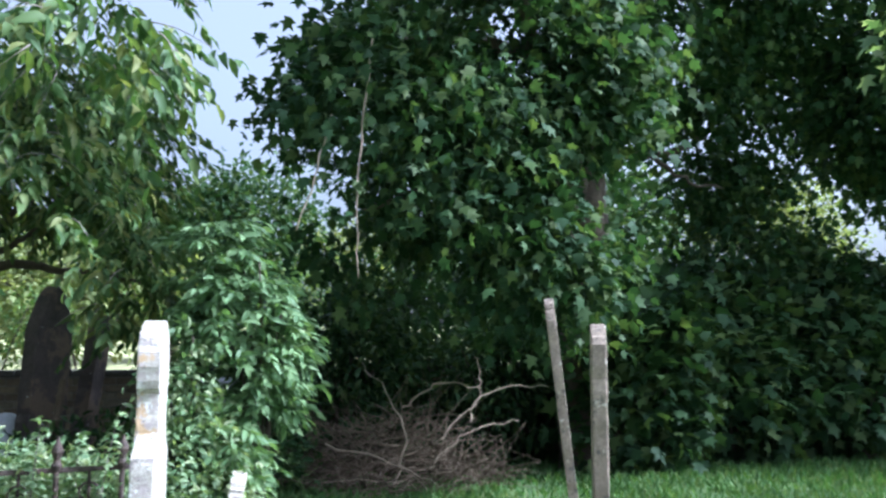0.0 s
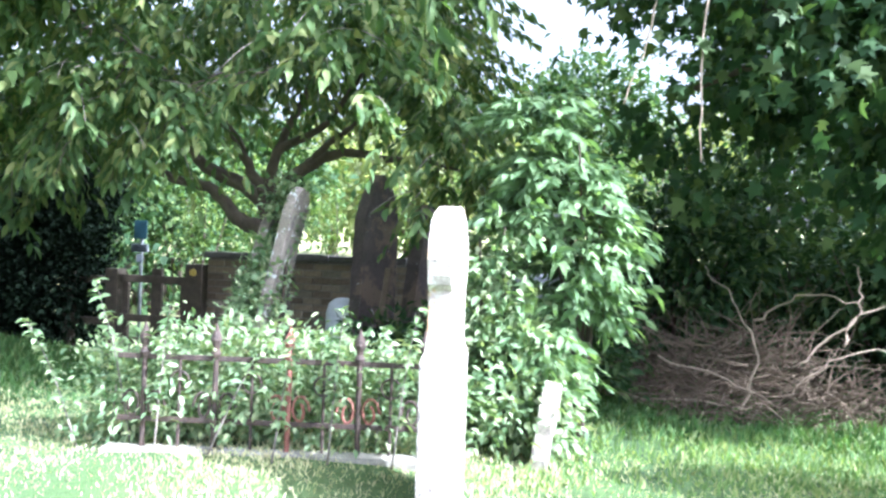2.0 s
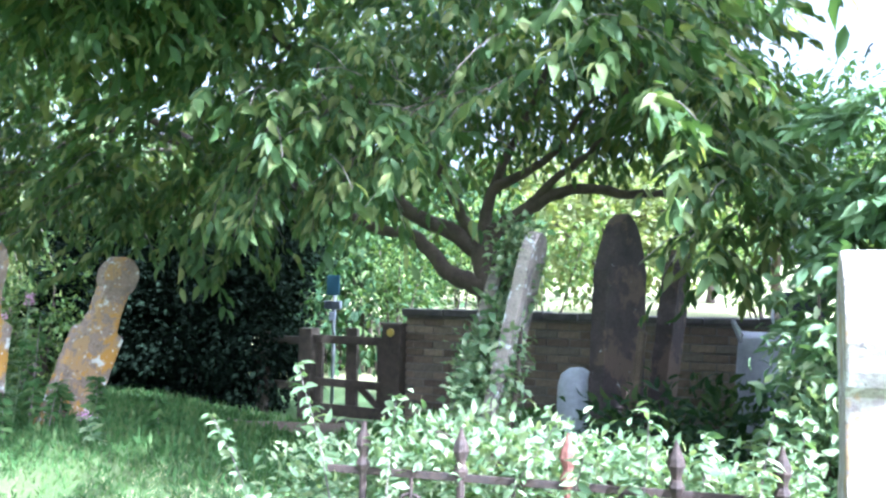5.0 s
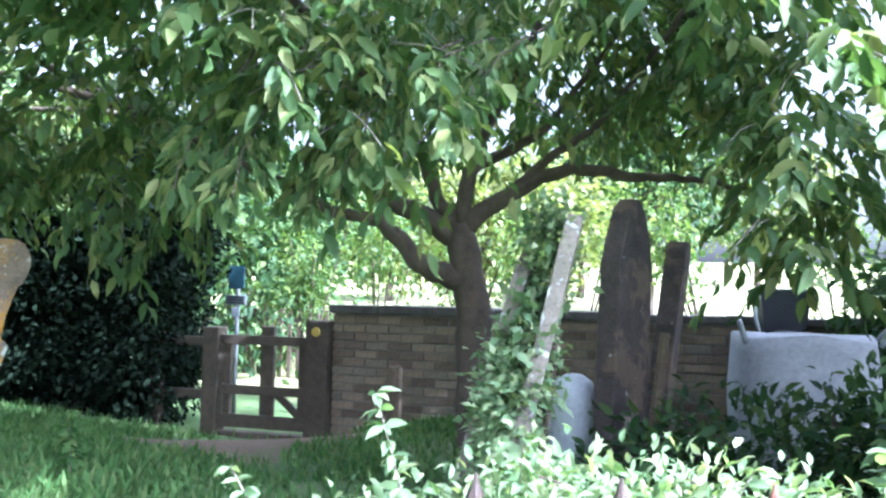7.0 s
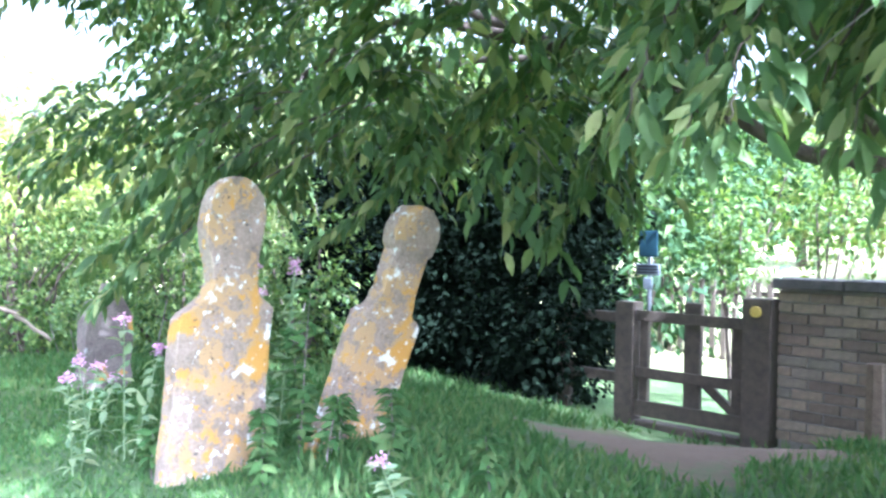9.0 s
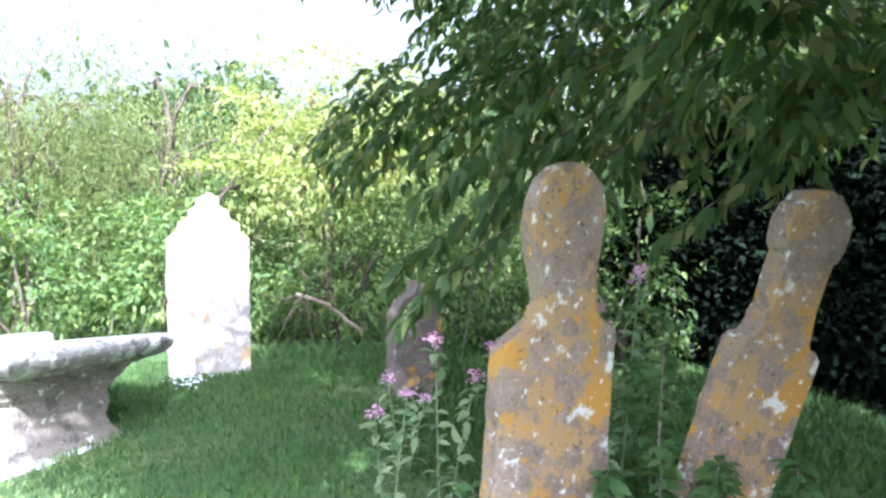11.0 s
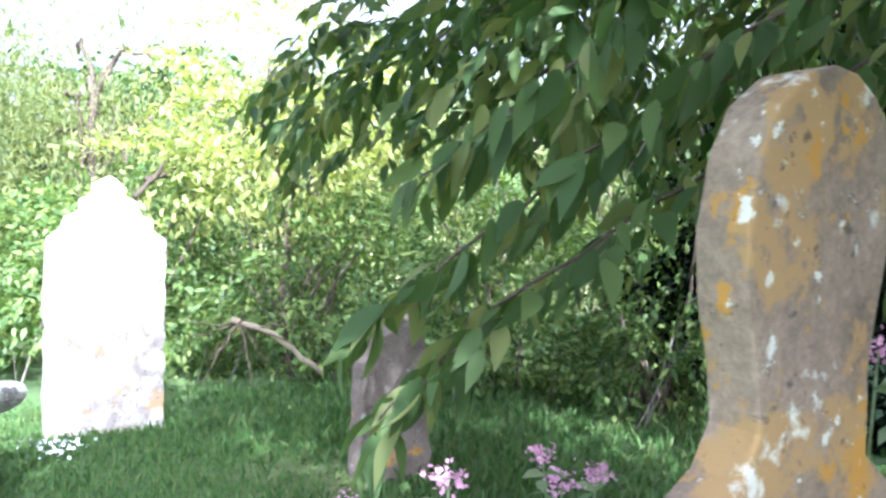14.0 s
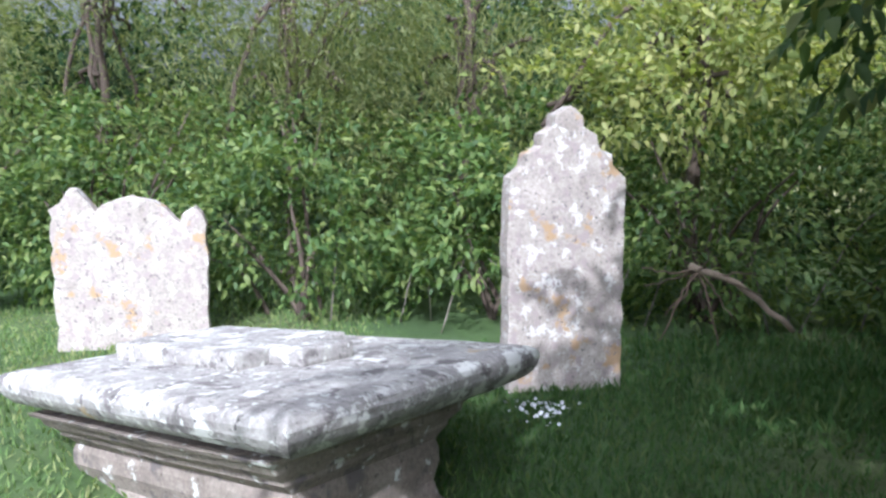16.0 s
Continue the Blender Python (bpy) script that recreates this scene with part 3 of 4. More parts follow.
    bar("sill", -3.06, -2.15, -.07, .07, gz - .05, gz + .06)
    bm = bmesh.new()
    bmesh.ops.create_cone(bm, cap_ends=True, segments=14, radius1=.045, radius2=.04, depth=.02, matrix=pose(-2.03, -.115, .85, 90, 0, 0))
    part("reflector", bm, plain_material("yellow_disc", (0.5, 0.35, 0.05), (0.6, 0.45, 0.1), 20), root, "round yellow disc")


gate()

fence = thing("side_fence", pose(0, 7.95, 0), "dark wooden rail fence beside the gate", "fence")
for z in (.72, .2):
    bm = bmesh.new()
    box(bm, -3.75, -3.245, -.04, .04, z - .05, z + .04, .012)
    part("rail", bm, GATE_WOOD, fence)
for x in (-3.8,):
    bm = bmesh.new()
    box(bm, x - .06, x + .06, -.05, .05, -.5, .8, .012)
    part("post", bm, GATE_WOOD, fence)


def brick_wall():
    x0, x1, y, top = -1.9, 16.0, 7.95, 1.03
    bm = bmesh.new()
    box(bm, x0 + .012, x1, y + .012, y + .288, -.6, top)
    wall = part("wall_north", bm, MORTAR)
    tagged(wall, "old brown brick churchyard wall in shade", "wall", kind="structure")
    bm = bmesh.new()
    rng = random.Random(5)
    x = x0 - .04
    while x < x1:
        w = rng.uniform(.35, .6)
        box(bm, x, x + w - .008, y - .045, y + .345, top + .002, top + .075 + rng.uniform(-.012, .012), .015)
        x += w
    tagged(part("wall_coping", bm, COPING), "dark mossy coping stones along the wall", "coping", kind="structure")
    bl, bh, j = .215, .068, .012
    bm = bmesh.new()
    box(bm, 0, bl, 0, .03, 0, bh, .007)
    me = bpy.data.meshes.new("brick")
    bm.to_mesh(me)
    bm.free()
    me.materials.append(BRICK)
    bm = bmesh.new()
    box(bm, 0, .1, 0, .03, 0, bh, .007)
    half = bpy.data.meshes.new("brick_half")
    bm.to_mesh(half)
    bm.free()
    half.materials.append(BRICK)
    rest_v, rest_f, count = [], [], 0
    z, row = -.1, 0
    while z + bh < top:
        x = x0 + (-.0 if row % 2 else .1075)
        if row % 2 == 0:
            ob = new("brick", half)
            ob.location = (x0, y - .004 + rng.uniform(-.004, .004), z)
            ob.parent = wall
            count += 1
        while x + bl < x1:
            dy = rng.uniform(-.005, .005)
            if x < 2.0 and count < 300:
                ob = new("brick", me)
                ob.location = (x, y - .004 + dy, z)
                ob.rotation_euler = (0, rng.uniform(-.008, .008), 0)
                ob.parent = wall
                count += 1
            else:
                o = len(rest_v)
                a, b = x, x + bl
                rest_v += [(a, y - .004 + dy, z), (b, y - .004 + dy, z), (b, y - .004 + dy, z + bh), (a, y - .004 + dy, z + bh),
                           (a, y + .03, z), (b, y + .03, z), (b, y + .03, z + bh), (a, y + .03, z + bh)]
                rest_f += [tuple(o + k for k in q) for q in ((0, 1, 2, 3), (3, 2, 6, 7), (0, 4, 5, 1), (0, 3, 7, 4), (1, 5, 6, 2))]
            x += bl + j
        z += bh + j
        row += 1
    ob = mesh_from("far_bricks", rest_v, rest_f, BRICK, wall)
    ob["kind"] = "stuff"


# ---- cherry tree ----
def cherry_tree():
    rng = np.random.default_rng(3)
    root = thing("cherry_tree", pose(0, 0, 0), "spreading cherry tree with drooping green leaves and dark trunk", "tree")
    tz = ground_z(-.1, 6)
    main = [
        (((-.05, 6, tz - .2), (-.06, 6, tz + .06), (-.07, 6, tz + .3), (-.09, 6, 1.05), (-.14, 6, 1.38), (-.2, 6, 1.7)), .14, .102),
        (((-.12, 5.98, 1.3), (-.3, 5.93, 1.37), (-.47, 5.9, 1.46), (-.62, 5.88, 1.62), (-.76, 5.86, 1.72), (-1.02, 5.8, 1.77), (-1.5, 5.4, 2.05), (-2.6, 4.9, 2.6)), .088, .025),
        (((-.18, 6, 1.58), (-.43, 5.93, 1.74), (-.77, 5.85, 1.9), (-.86, 5.7, 2.12), (-1.1, 5.3, 2.6), (-1.6, 4.6, 3.2)), .085, .025),
        (((-.22, 6, 1.66), (-.36, 5.9, 1.92), (-.45, 5.6, 2.25), (-.7, 4.4, 2.7), (-.8, 3.6, 2.75)), .062, .015),
        (((-.2, 6, 1.58), (-.1, 6, 1.73), (.22, 6, 1.94), (.53, 6, 2.04), (.93, 6, 1.99), (1.26, 6, 1.96), (1.61, 5.95, 1.87)), .085, .012),
        (((.16, 6, 1.9), (.38, 5.95, 2.1), (.75, 5.8, 2.32), (1.2, 5.3, 2.8)), .042, .014),
        (((-.18, 6, 1.64), (-.12, 6, 2.03), (.16, 6.05, 2.2), (.42, 6, 2.38), (.8, 5.9, 2.85)), .06, .018),
        (((-.2, 6, 1.66), (-.16, 6.1, 2.05), (.05, 6.2, 2.6), (.4, 6.1, 3.3)), .06, .02),
        (((-1.5, 5.4, 2.05), (-2.4, 5.8, 2.4), (-3.6, 6.0, 2.6), (-4.6, 5.8, 2.4)), .04, .012),
        (((-2.0, 5.15, 2.3), (-2.9, 4.8, 2.5), (-3.9, 4.9, 2.3), (-4.8, 4.7, 1.95)), .035, .01),
    ]
    limbs("trunk", main[:1], BARK, root, 12, 5, .012, 1)
    limb_set("bough", main[1:], BARK, root, 8, 5, .012, 2)
    # crown: drooping umbrella
    # some high boxes are added only to cast shade on graves, yew and hedge
    boxes = [((.05, 4.15, 2.2), (.55, .4, .4)), ((-.7, 4.1, 2.3), (.9, .6, .5)), ((-1.9, 4.7, 2.1), (.9, .7, .6)), ((1.3, 4.0, 2.2), (.7, .6, .5)), ((1.75, 4.7, 1.95), (.55, .6, .45)),
             ((0, 4.9, 3.0), (2.2, 1.6, .7)), ((-2.8, 5.3, 2.5), (1.5, 1.0, .7)), ((-4.2, 5.2, 2.2), (1.3, 1.0, .6)), ((-5.5, 4.7, 2.1), (.8, .8, .4)), ((-3.3, 4.4, 2.05), (.9, .5, .35)),
             ((-2.4, 3.7, 3.2), (1.6, 1.0, .5)), ((1.9, 2.5, 2.75), (.5, .5, .3)), ((-.5, 6.5, 2.9), (2.4, 1.0, .7)), ((2.0, 6.0, 2.8), (1.0, 1.0, .7)), ((-4.9, 6.0, 2.9), (1.6, 1.2, .6)), ((-5.2, 5.5, 3.0), (1.2, .9, .5)), ((1.2, 4.9, 3.9), (1.2, 1.0, .7)), ((1.4, 3.3, 3.3), (.8, .7, .45)), ((.4, 6.6, 3.3), (2.4, 1.3, .8)), ((0, 5.2, 3.4), (2.4, 1.4, .6)), ((-1.3, 7.4, 4.1), (1.7, .8, .7)), ((.3, 7.5, 4.3), (1.5, .8, .6)), ((1.65, 5.0, 1.85), (.4, .45, .5)), ((1.6, 5.3, 2.3), (.5, .5, .5))]

    def keep(x, y, z):
        if x > (1.95 if z < 2.3 else 1.78) and y > 3.6:
            return False
        # the sun falls through here on the ivied stone
        p = Vector((x, y, z)) - Vector((.45, 4.5, .7))
        q = Vector((x, y, z)) - Vector((.0, 4.05, 2.0))
        if (p - SUN_WAY * p.dot(SUN_WAY)).length < .4 or (q.dot(SUN_WAY) > .35 and (q - SUN_WAY * q.dot(SUN_WAY)).length < .42):
            return False
        if -1.6 < x < 1.5 and z < (2.4 if y > 3.9 else 2.25) and not (-.5 < x < .55 and 3.6 < y < 4.6 and z > 1.85):
            return False
        if -3.2 < x < -1.5 and y < 4.7 and z < 2.0:
            return False
        return noise.noise((x * 1.1, y * 1.1, z * 1.4)) > -.3
    # and here on the tips of the low sprays
    def lit_tip(x, y, z):
        p, q = Vector((x, y, z)) - Vector((-3.5, 3.5, 1.15)), Vector((x, y, z)) - Vector((-3.4, 3.1, .2))
        return (p - SUN_WAY * p.dot(SUN_WAY)).length > .3 and (q - SUN_WAY * q.dot(SUN_WAY)).length > .34
    cs, ws, a, e = spray_cloud(rng, boxes, 3850, 13, .38, .5, keep)
    leaves("crown", cs, ws, .118, SLIM, LEAF_CHERRY, root, rng, .18)
    # unseen overhead layer, added to shade the lichened stones, tomb and western grass
    cs, ws, a2, e2 = spray_cloud(rng, [((-2.6, 3.3, 3.25), (1.7, .95, .35)), ((-.6, 3.2, 3.3), (1.1, .7, .3)), ((-4.3, 4.2, 3.4), (1.2, .9, .35)), ((-2.3, 2.25, 3.5), (1.1, .7, .25)), ((-1.2, 3.4, 3.05), (.8, .6, .3)), ((-1.6, 2.4, 3.5), (1.2, .8, .25))], 2400, 13, .4, .5, lit_tip)
    leaves("crown", cs, ws, .118, SLIM, LEAF_CHERRY, root, rng, .18)
    tw = [((p, p * .5 + q * .5 + np.array([0, 0, .03]), q), .005, .002) for p, q in zip(a[::3], e[::3])]
    t = limbs("twigs", tw, BARK_GREY, root, 4, 2)
    t["kind"] = "stuff"
    # low sprays that hang about the lichened headstones
    low = [((-2.9, 4.7, 2.1), (-3.15, 4.1, 1.75), (-3.4, 3.75, 1.4), (-3.6, 3.5, 1.15)), ((-3.0, 4.6, 1.9), (-3.25, 4.1, 1.5), (-3.4, 3.7, 1.2), (-3.5, 3.5, .98)), ((-2.6, 4.8, 2.2), (-3.1, 4.1, 1.95), (-3.35, 3.8, 1.65), (-3.55, 3.6, 1.45)),
           ((-3.2, 4.8, 2.2), (-3.9, 4.3, 2.1), (-4.6, 4.0, 1.9), (-5.0, 3.8, 1.7)), ((-1.9, 5.2, 2.4), (-2.3, 5.0, 2.1), (-2.7, 4.9, 1.9), (-2.9, 4.8, 1.65)), ((-1.6, 5.0, 2.4), (-1.9, 4.9, 2.2), (-2.1, 4.85, 2.05), (-2.3, 4.8, 1.9)),
           ((-2.8, 5.0, 2.2), (-3.3, 4.6, 1.9), (-3.7, 4.3, 1.6), (-3.9, 4.1, 1.35)), ((-2.2, 5.2, 2.1), (-2.6, 4.9, 1.8), (-2.9, 4.7, 1.5), (-3.1, 4.5, 1.3)), ((-.05, 4.6, 2.4), (-.2, 4.25, 2.1), (-.28, 4.05, 1.8), (-.32, 3.95, 1.56)),
           ((.35, 4.6, 2.45), (.2, 4.2, 2.25), (.1, 4.0, 2.0), (.04, 3.9, 1.82)), ((-1.5, 5.2, 2.2), (-1.7, 5.1, 1.8), (-1.85, 5.05, 1.5), (-1.95, 5.0, 1.35)), ((.15, 4.6, 2.45), (.0, 4.2, 2.2), (-.08, 4.0, 1.95), (-.12, 3.85, 1.7)), ((.6, 4.6, 2.5), (.45, 4.3, 2.3), (.35, 4.1, 2.1), (.28, 3.95, 1.9)), ((-.2, 4.6, 2.4), (-.35, 4.35, 2.1), (-.42, 4.2, 1.85), (-.46, 4.1, 1.64)),
           ((-.5, 4.3, 2.4), (-.57, 4.0, 2.05), (-.62, 3.82, 1.8), (-.64, 3.72, 1.54)), ((-.4, 4.2, 2.3), (-.5, 3.95, 2.0), (-.52, 3.78, 1.78), (-.5, 3.66, 1.58)), ((-.75, 4.3, 2.4), (-.77, 4.0, 2.05), (-.78, 3.82, 1.85), (-.8, 3.72, 1.62))]
    for k, pts in enumerate(low):
        line = smooth_line(pts, 7)
        br = limbs("branch", [(pts, .007, .0025)], BARK, root, 5, 7, .012, k)
        n = len(line)
        cs, ws = [], []
        for i in range(3, n):
            d = (line[i] - line[i - 1]).normalized()
            sd = d.cross(Vector((0, 0, 1))).normalized()
            for s in (-1, 1):
                for q in range(3):
                    tip = Vector(line[i]) + sd * s * rng.uniform(.0, .12) + Vector((0, 0, rng.uniform(-.03, .02)))
                    cs.append(tip)
                    ws.append(d * .6 + sd * s * rng.uniform(.3, .9) + Vector((0, 0, -.55)))
        leaves("leaf_spray", np.array(cs), np.array(ws), .1 if k in (8, 9) or k > 10 else .112, FINE, LEAF_CHERRY, br, rng, .28, "stuff")


cherry_tree()


def gaps(scale, level, seed):
    return lambda x, y, z: noise.noise((x * scale + seed, y * scale, z * scale)) > level


def bush(name, base, boxes, n, per, size, shape, mat, label, category="bush", spread=.1, droop=.2, seed=1, stems=6, keep=None, bark=BARK):
    rng = np.random.default_rng(seed)
    root = thing(name, pose(0, 0, 0), label, category)
    cs, ws = leaf_cloud(rng, boxes, n, per, (spread, spread, spread * .7), droop, keep)
    leaves("foliage", cs, ws, size, shape, mat, root, rng)
    r2 = random.Random(seed)
    lines = []
    for k in range(stems):
        b = Vector(base) + Vector((r2.uniform(-.2, .2), r2.uniform(-.2, .2), -.1))
        c, r = boxes[r2.randrange(len(boxes))]
        e = Vector(c) + Vector((r2.uniform(-.7, .7) * r[0], r2.uniform(-.7, .7) * r[1], r2.uniform(0, .8) * r[2]))
        m = b.lerp(e, .5) + Vector((r2.uniform(-.1, .1), r2.uniform(-.1, .1), .15))
        lines.append(((b, m, e), .025, .006))
    if lines:
        limb_set("stem", lines, bark, root, 6, 4, .01, seed)
    return root


# sunlit ivy and elder bush by the pale headstone
def elder():
    rng = np.random.default_rng(11)
    root = thing("elder_bush", pose(0, 0, 0), "tall sunlit elder bush with pale green divided leaves", "bush")
    stems = [(((2.75, 4.55, -.1), (2.7 + dx * .3, 4.5, 1.0), (2.6 + dx, 4.4 + dy, h)), .022, .006) for dx, dy, h in ((-.05, .1, 2.2), (.3, 0, 1.75), (-.3, .1, 1.7), (.1, -.2, 1.9), (.35, .2, 1.3))]
    limb_set("stem", stems, BARK, root, 6, 4, .01, 11)
    cs, ws, a, e = spray_cloud(rng, [((2.58, 4.45, 1.38), (.36, .36, .46)), ((2.4, 4.4, 1.92), (.2, .22, .32)), ((2.25, 4.4, 1.6), (.15, .22, .3)), ((2.76, 4.5, 1.12), (.2, .3, .34)), ((2.4, 4.35, .85), (.26, .3, .52)), ((2.46, 4.45, .35), (.2, .25, .32))],
                               640, 11, .24, .22, gaps(2.6, -.2, 2))
    leaves("foliage", cs, ws, .108, FINE, LEAF_ELDER, root, rng, .16)
    tw = [((p, p * .5 + q * .5 + np.array([0, 0, .02]), q), .004, .002) for p, q in zip(a, e)]
    limbs("leaf_stalks", tw, LEAF_ELDER, root, 4, 2)["kind"] = "stuff"


elder()
bush("ivy_mound", (2.4, 4.2, 0), [((2.28, 4.1, .5), (.34, .3, .55)), ((2.2, 4.2, 1.05), (.2, .25, .4)), ((2.42, 4.05, .25), (.3, .3, .3))],
     300, 13, .07, OVATE, LEAF_BUSH_LIT, "mound of glossy sunlit ivy at the elder's foot", "ivy", seed=15, spread=.08)
# bramble in the railed grave
bush("bramble", (1.4, 3.7, .1), [((1.4, 3.6, .34), (.9, .5, .34)), ((.8, 3.4, .42), (.45, .45, .33)), ((1.8, 3.6, .33), (.45, .4, .3)), ((.4, 3.25, .35), (.4, .35, .3)), ((1.1, 3.35, .5), (.6, .4, .25))],
     900, 12, .054, OVATE, LEAF_BUSH_LIT, "sunlit bramble and ivy filling the railed grave", "bramble", .07, .1, 12, keep=lambda x, y, z: y > 3.05 + (x - .55) * .203)


def spire(x, y, h, seed, parent, tip=None, mat=LEAF_BUSH_LIT, size=.085, per=3):
    """An upright nettle or bramble shoot with paired leaves."""
    rng = np.random.default_rng(seed)
    z = ground_z(x, y)
    tip = tip or (x + rng.uniform(-.12, .12), y + rng.uniform(-.12, .12), z + h)
    line = smooth_line([(x, y, z), ((x + tip[0]) / 2, (y + tip[1]) / 2, z + (tip[2] - z) * .6), tip], 8)
    limbs("stem", [([line[0], line[8], line[-1]], .006, .002)], BARK_GREY, parent, 5, 6)
    cs, ws = [], []
    for i in range(4, len(line)):
        for k in range(per):
            a = rng.uniform(0, 6.28)
            cs.append(line[i])
            ws.append((math.cos(a), math.sin(a), rng.uniform(-.5, .3)))
    leaves("leaf_whorl", np.array(cs), np.array(ws), size, OVATE, mat, parent, rng, .15, "stuff")


for k, (x, y, h, tip) in enumerate(((.5, 3.1, .8, (.36, 2.95, .97)), (1.0, 3.0, .7, (1.3, 3.2, .8)), (.7, 3.0, .75, None), (1.6, 3.1, .75, None), (1.35, 3.0, .65, None), (.25, 3.0, .7, (-.05, 2.95, .75)), (1.9, 3.2, .8, None), (2.1, 3.5, .75, None), (.3, 3.2, .55, None), (1.75, 3.4, .66, None))):
    plant = thing("bramble_shoot", pose(0, 0, 0), "sunlit green bramble shoot at the grave railing", "plant", "bramble shoots")
    spire(x, y, h, 60 + k, plant, tip, LEAF_BUSH_LIT, .056, 6)
# ivy on the narrow headstone
bush("ivy", (.35, 4.9, .2), [((.37, 4.68, .5), (.11, .13, .35)), ((.46, 4.7, .95), (.1, .13, .35)), ((.55, 4.76, 1.4), (.08, .12, .3)), ((.44, 4.5, .28), (.24, .2, .22)), ((.42, 4.58, .7), (.13, .12, .4))], 560, 10, .064, SMALL, LEAF_BUSH_LIT,
     "ivy climbing a narrow headstone", "ivy", .048, .1, 13, 3)
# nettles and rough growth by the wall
bush("rough_growth", (1.9, 5.4, .1), [((1.6, 5.3, .35), (.8, .5, .4)), ((2.4, 5.6, .4), (.7, .5, .45)), ((1.1, 5.5, .3), (.4, .3, .25))], 330, 12, .09, OVATE, LEAF_MAPLE_SHADED,
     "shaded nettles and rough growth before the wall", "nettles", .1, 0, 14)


# ---- railed grave ----
def railing():
    root = thing("grave_railing", pose(.55, 3.02, .14, 0, 0, 11.5), "rusty iron grave railing with ornate heads on a stone kerb", "railing")
    bm = bmesh.new()
    box(bm, -.14, 1.64, -.07, .06, -.2, -.01, .02)
    part("kerb", bm, KERB, root, "pale stone kerb")
    for zz in (.13, .45):
        bm = bmesh.new()
        box(bm, -.08, 1.56, -.008, .008, zz - .014, zz + .014, .004)
        part("rail", bm, IRON, root)
    for k, x in enumerate((.06, .43, .81, 1.17, 1.5)):
        v, f = tube_data([(x, 0, -.02), (x, 0, .45)], [.015] * 2, 8)
        post = mesh_from("post", v, f, RUST if k == 2 else IRON, root)
        rows = ((.44, .013), (.455, .022), (.475, .029), (.5, .017), (.515, .019), (.545, .031), (.57, .026), (.6, .012), (.63, .004))
        v, f = tube_data([(x, 0, z) for z, r in rows], [r for z, r in rows], 8)
        mesh_from("finial", v, f, RUST if k == 2 else IRON, post)
        for s in (-1, 1):
            pts = [(x + s * (.06 + (.052 - .003 * i) * math.cos(i * .6)), 0, .2 + (.085 - .004 * i) * math.sin(i * .6)) for i in range(14)]
            v, f = tube_data(pts, [.008] * len(pts), 5)
            mesh_from("scroll", v, f, RUST if k in (2, 3) else IRON, post)
    for x in (.245, .62, .99, 1.335):
        v, f = tube_data([(x, 0, -.02), (x, 0, .4), (x, 0, .455)], [.009, .009, .009], 6)
        bar = mesh_from("bar", v, f, IRON, root)
        pts = [(x + .05 * math.cos(i * .55), 0, .33 + .05 * math.sin(i * .55)) for i in range(12)]
        v, f = tube_data(pts, [.007] * len(pts), 5)
        mesh_from("ring", v, f, IRON, bar)


railing()


# ---- brush pile ----
def brush_pile():
    rng = random.Random(21)
    root = thing("brush_pile", pose(3.95, 6.2, 0), "heap of dead brown twigs and pale branches on the grass", "brush pile")
    lines = []
    for k in range(800):
        a, r = rng.uniform(0, 6.283), rng.random() ** .6
        b = Vector((1.1 * r * math.cos(a), .7 * r * math.sin(a), max(.02, .75 * (1 - r ** 1.5) * rng.random())))
        d = Vector((rng.uniform(-1, 1), rng.uniform(-.7, .7), rng.uniform(-.35, .55)))
        L = rng.uniform(.25, .8)
        e = b + d.normalized() * L
        e.z = max(.02, e.z)
        m = b.lerp(e, .5) + Vector((rng.uniform(-.08, .08), rng.uniform(-.08, .08), rng.uniform(-.02, .08)))
        lines.append(((b, m, e), rng.uniform(.004, .01), .002))
    t = limbs("twigs", lines, DEAD, root, 4, 2, 0, 1)
    t["kind"] = "stuff"
    pale = [((-.7, -.5, .45), (-.2, -.6, .3), (.3, -.55, .05)), ((-.1, -.6, .05), (.0, -.5, .5), (-.2, -.3, .95), (-.35, -.2, 1.15)), ((0, -.4, .75), (.35, -.5, .95), (.75, -.4, .88)),
            ((.6, -.5, .6), (.75, -.4, .95), (.7, -.3, 1.2)), ((-.9, -.3, .1), (-.3, -.6, .12), (.1, -.6, .05)), ((.2, -.5, .2), (.6, -.5, .5), (1.1, -.4, .6)), ((.3, -.3, .4), (.9, -.2, .85), (1.5, -.1, .9))]
    for p in pale:
        limbs("branch", [(p, .011, .004)], PALE_WOOD, root, 6, 6, .03, len(p))


brush_pile()


# ---- large trees on the right ----
def tree(name, base, top, r0, crown, n, per, size, shape, mat, label, seed, spread=(.3, .3, .22), droop=.5, bark=BARK, keep=None, boughs=7):
    rng = np.random.default_rng(seed)
    r2 = random.Random(seed)
    root = thing(name, pose(0, 0, 0), label, "tree")
    b, t = Vector(base), Vector(top)
    limbs("trunk", [((b - Vector((0, 0, .3)), b.lerp(t, .35), b.lerp(t, .7) + Vector((.1, .05, 0)), t), r0, r0 * .35)], bark, root, 12, 5, .03, seed)
    lines = []
    for k in range(boughs):
        s = b.lerp(t, r2.uniform(.35, .95))
        c, r = crown[k % len(crown)]
        e = Vector(c) + Vector((r2.uniform(-.5, .5) * r[0], r2.uniform(-.5, .5) * r[1], r2.uniform(-.3, .5) * r[2]))
        lines.append(((s, s.lerp(e, .5) + Vector((0, 0, .3)), e), r0 * .35, .02))
    limb_set("bough", lines, bark, root, 7, 4, .05, seed)
    cs, ws = leaf_cloud(rng, crown, n, per, spread, droop, keep)
    leaves("crown", cs, ws, size, shape, mat, root, rng)
    return root


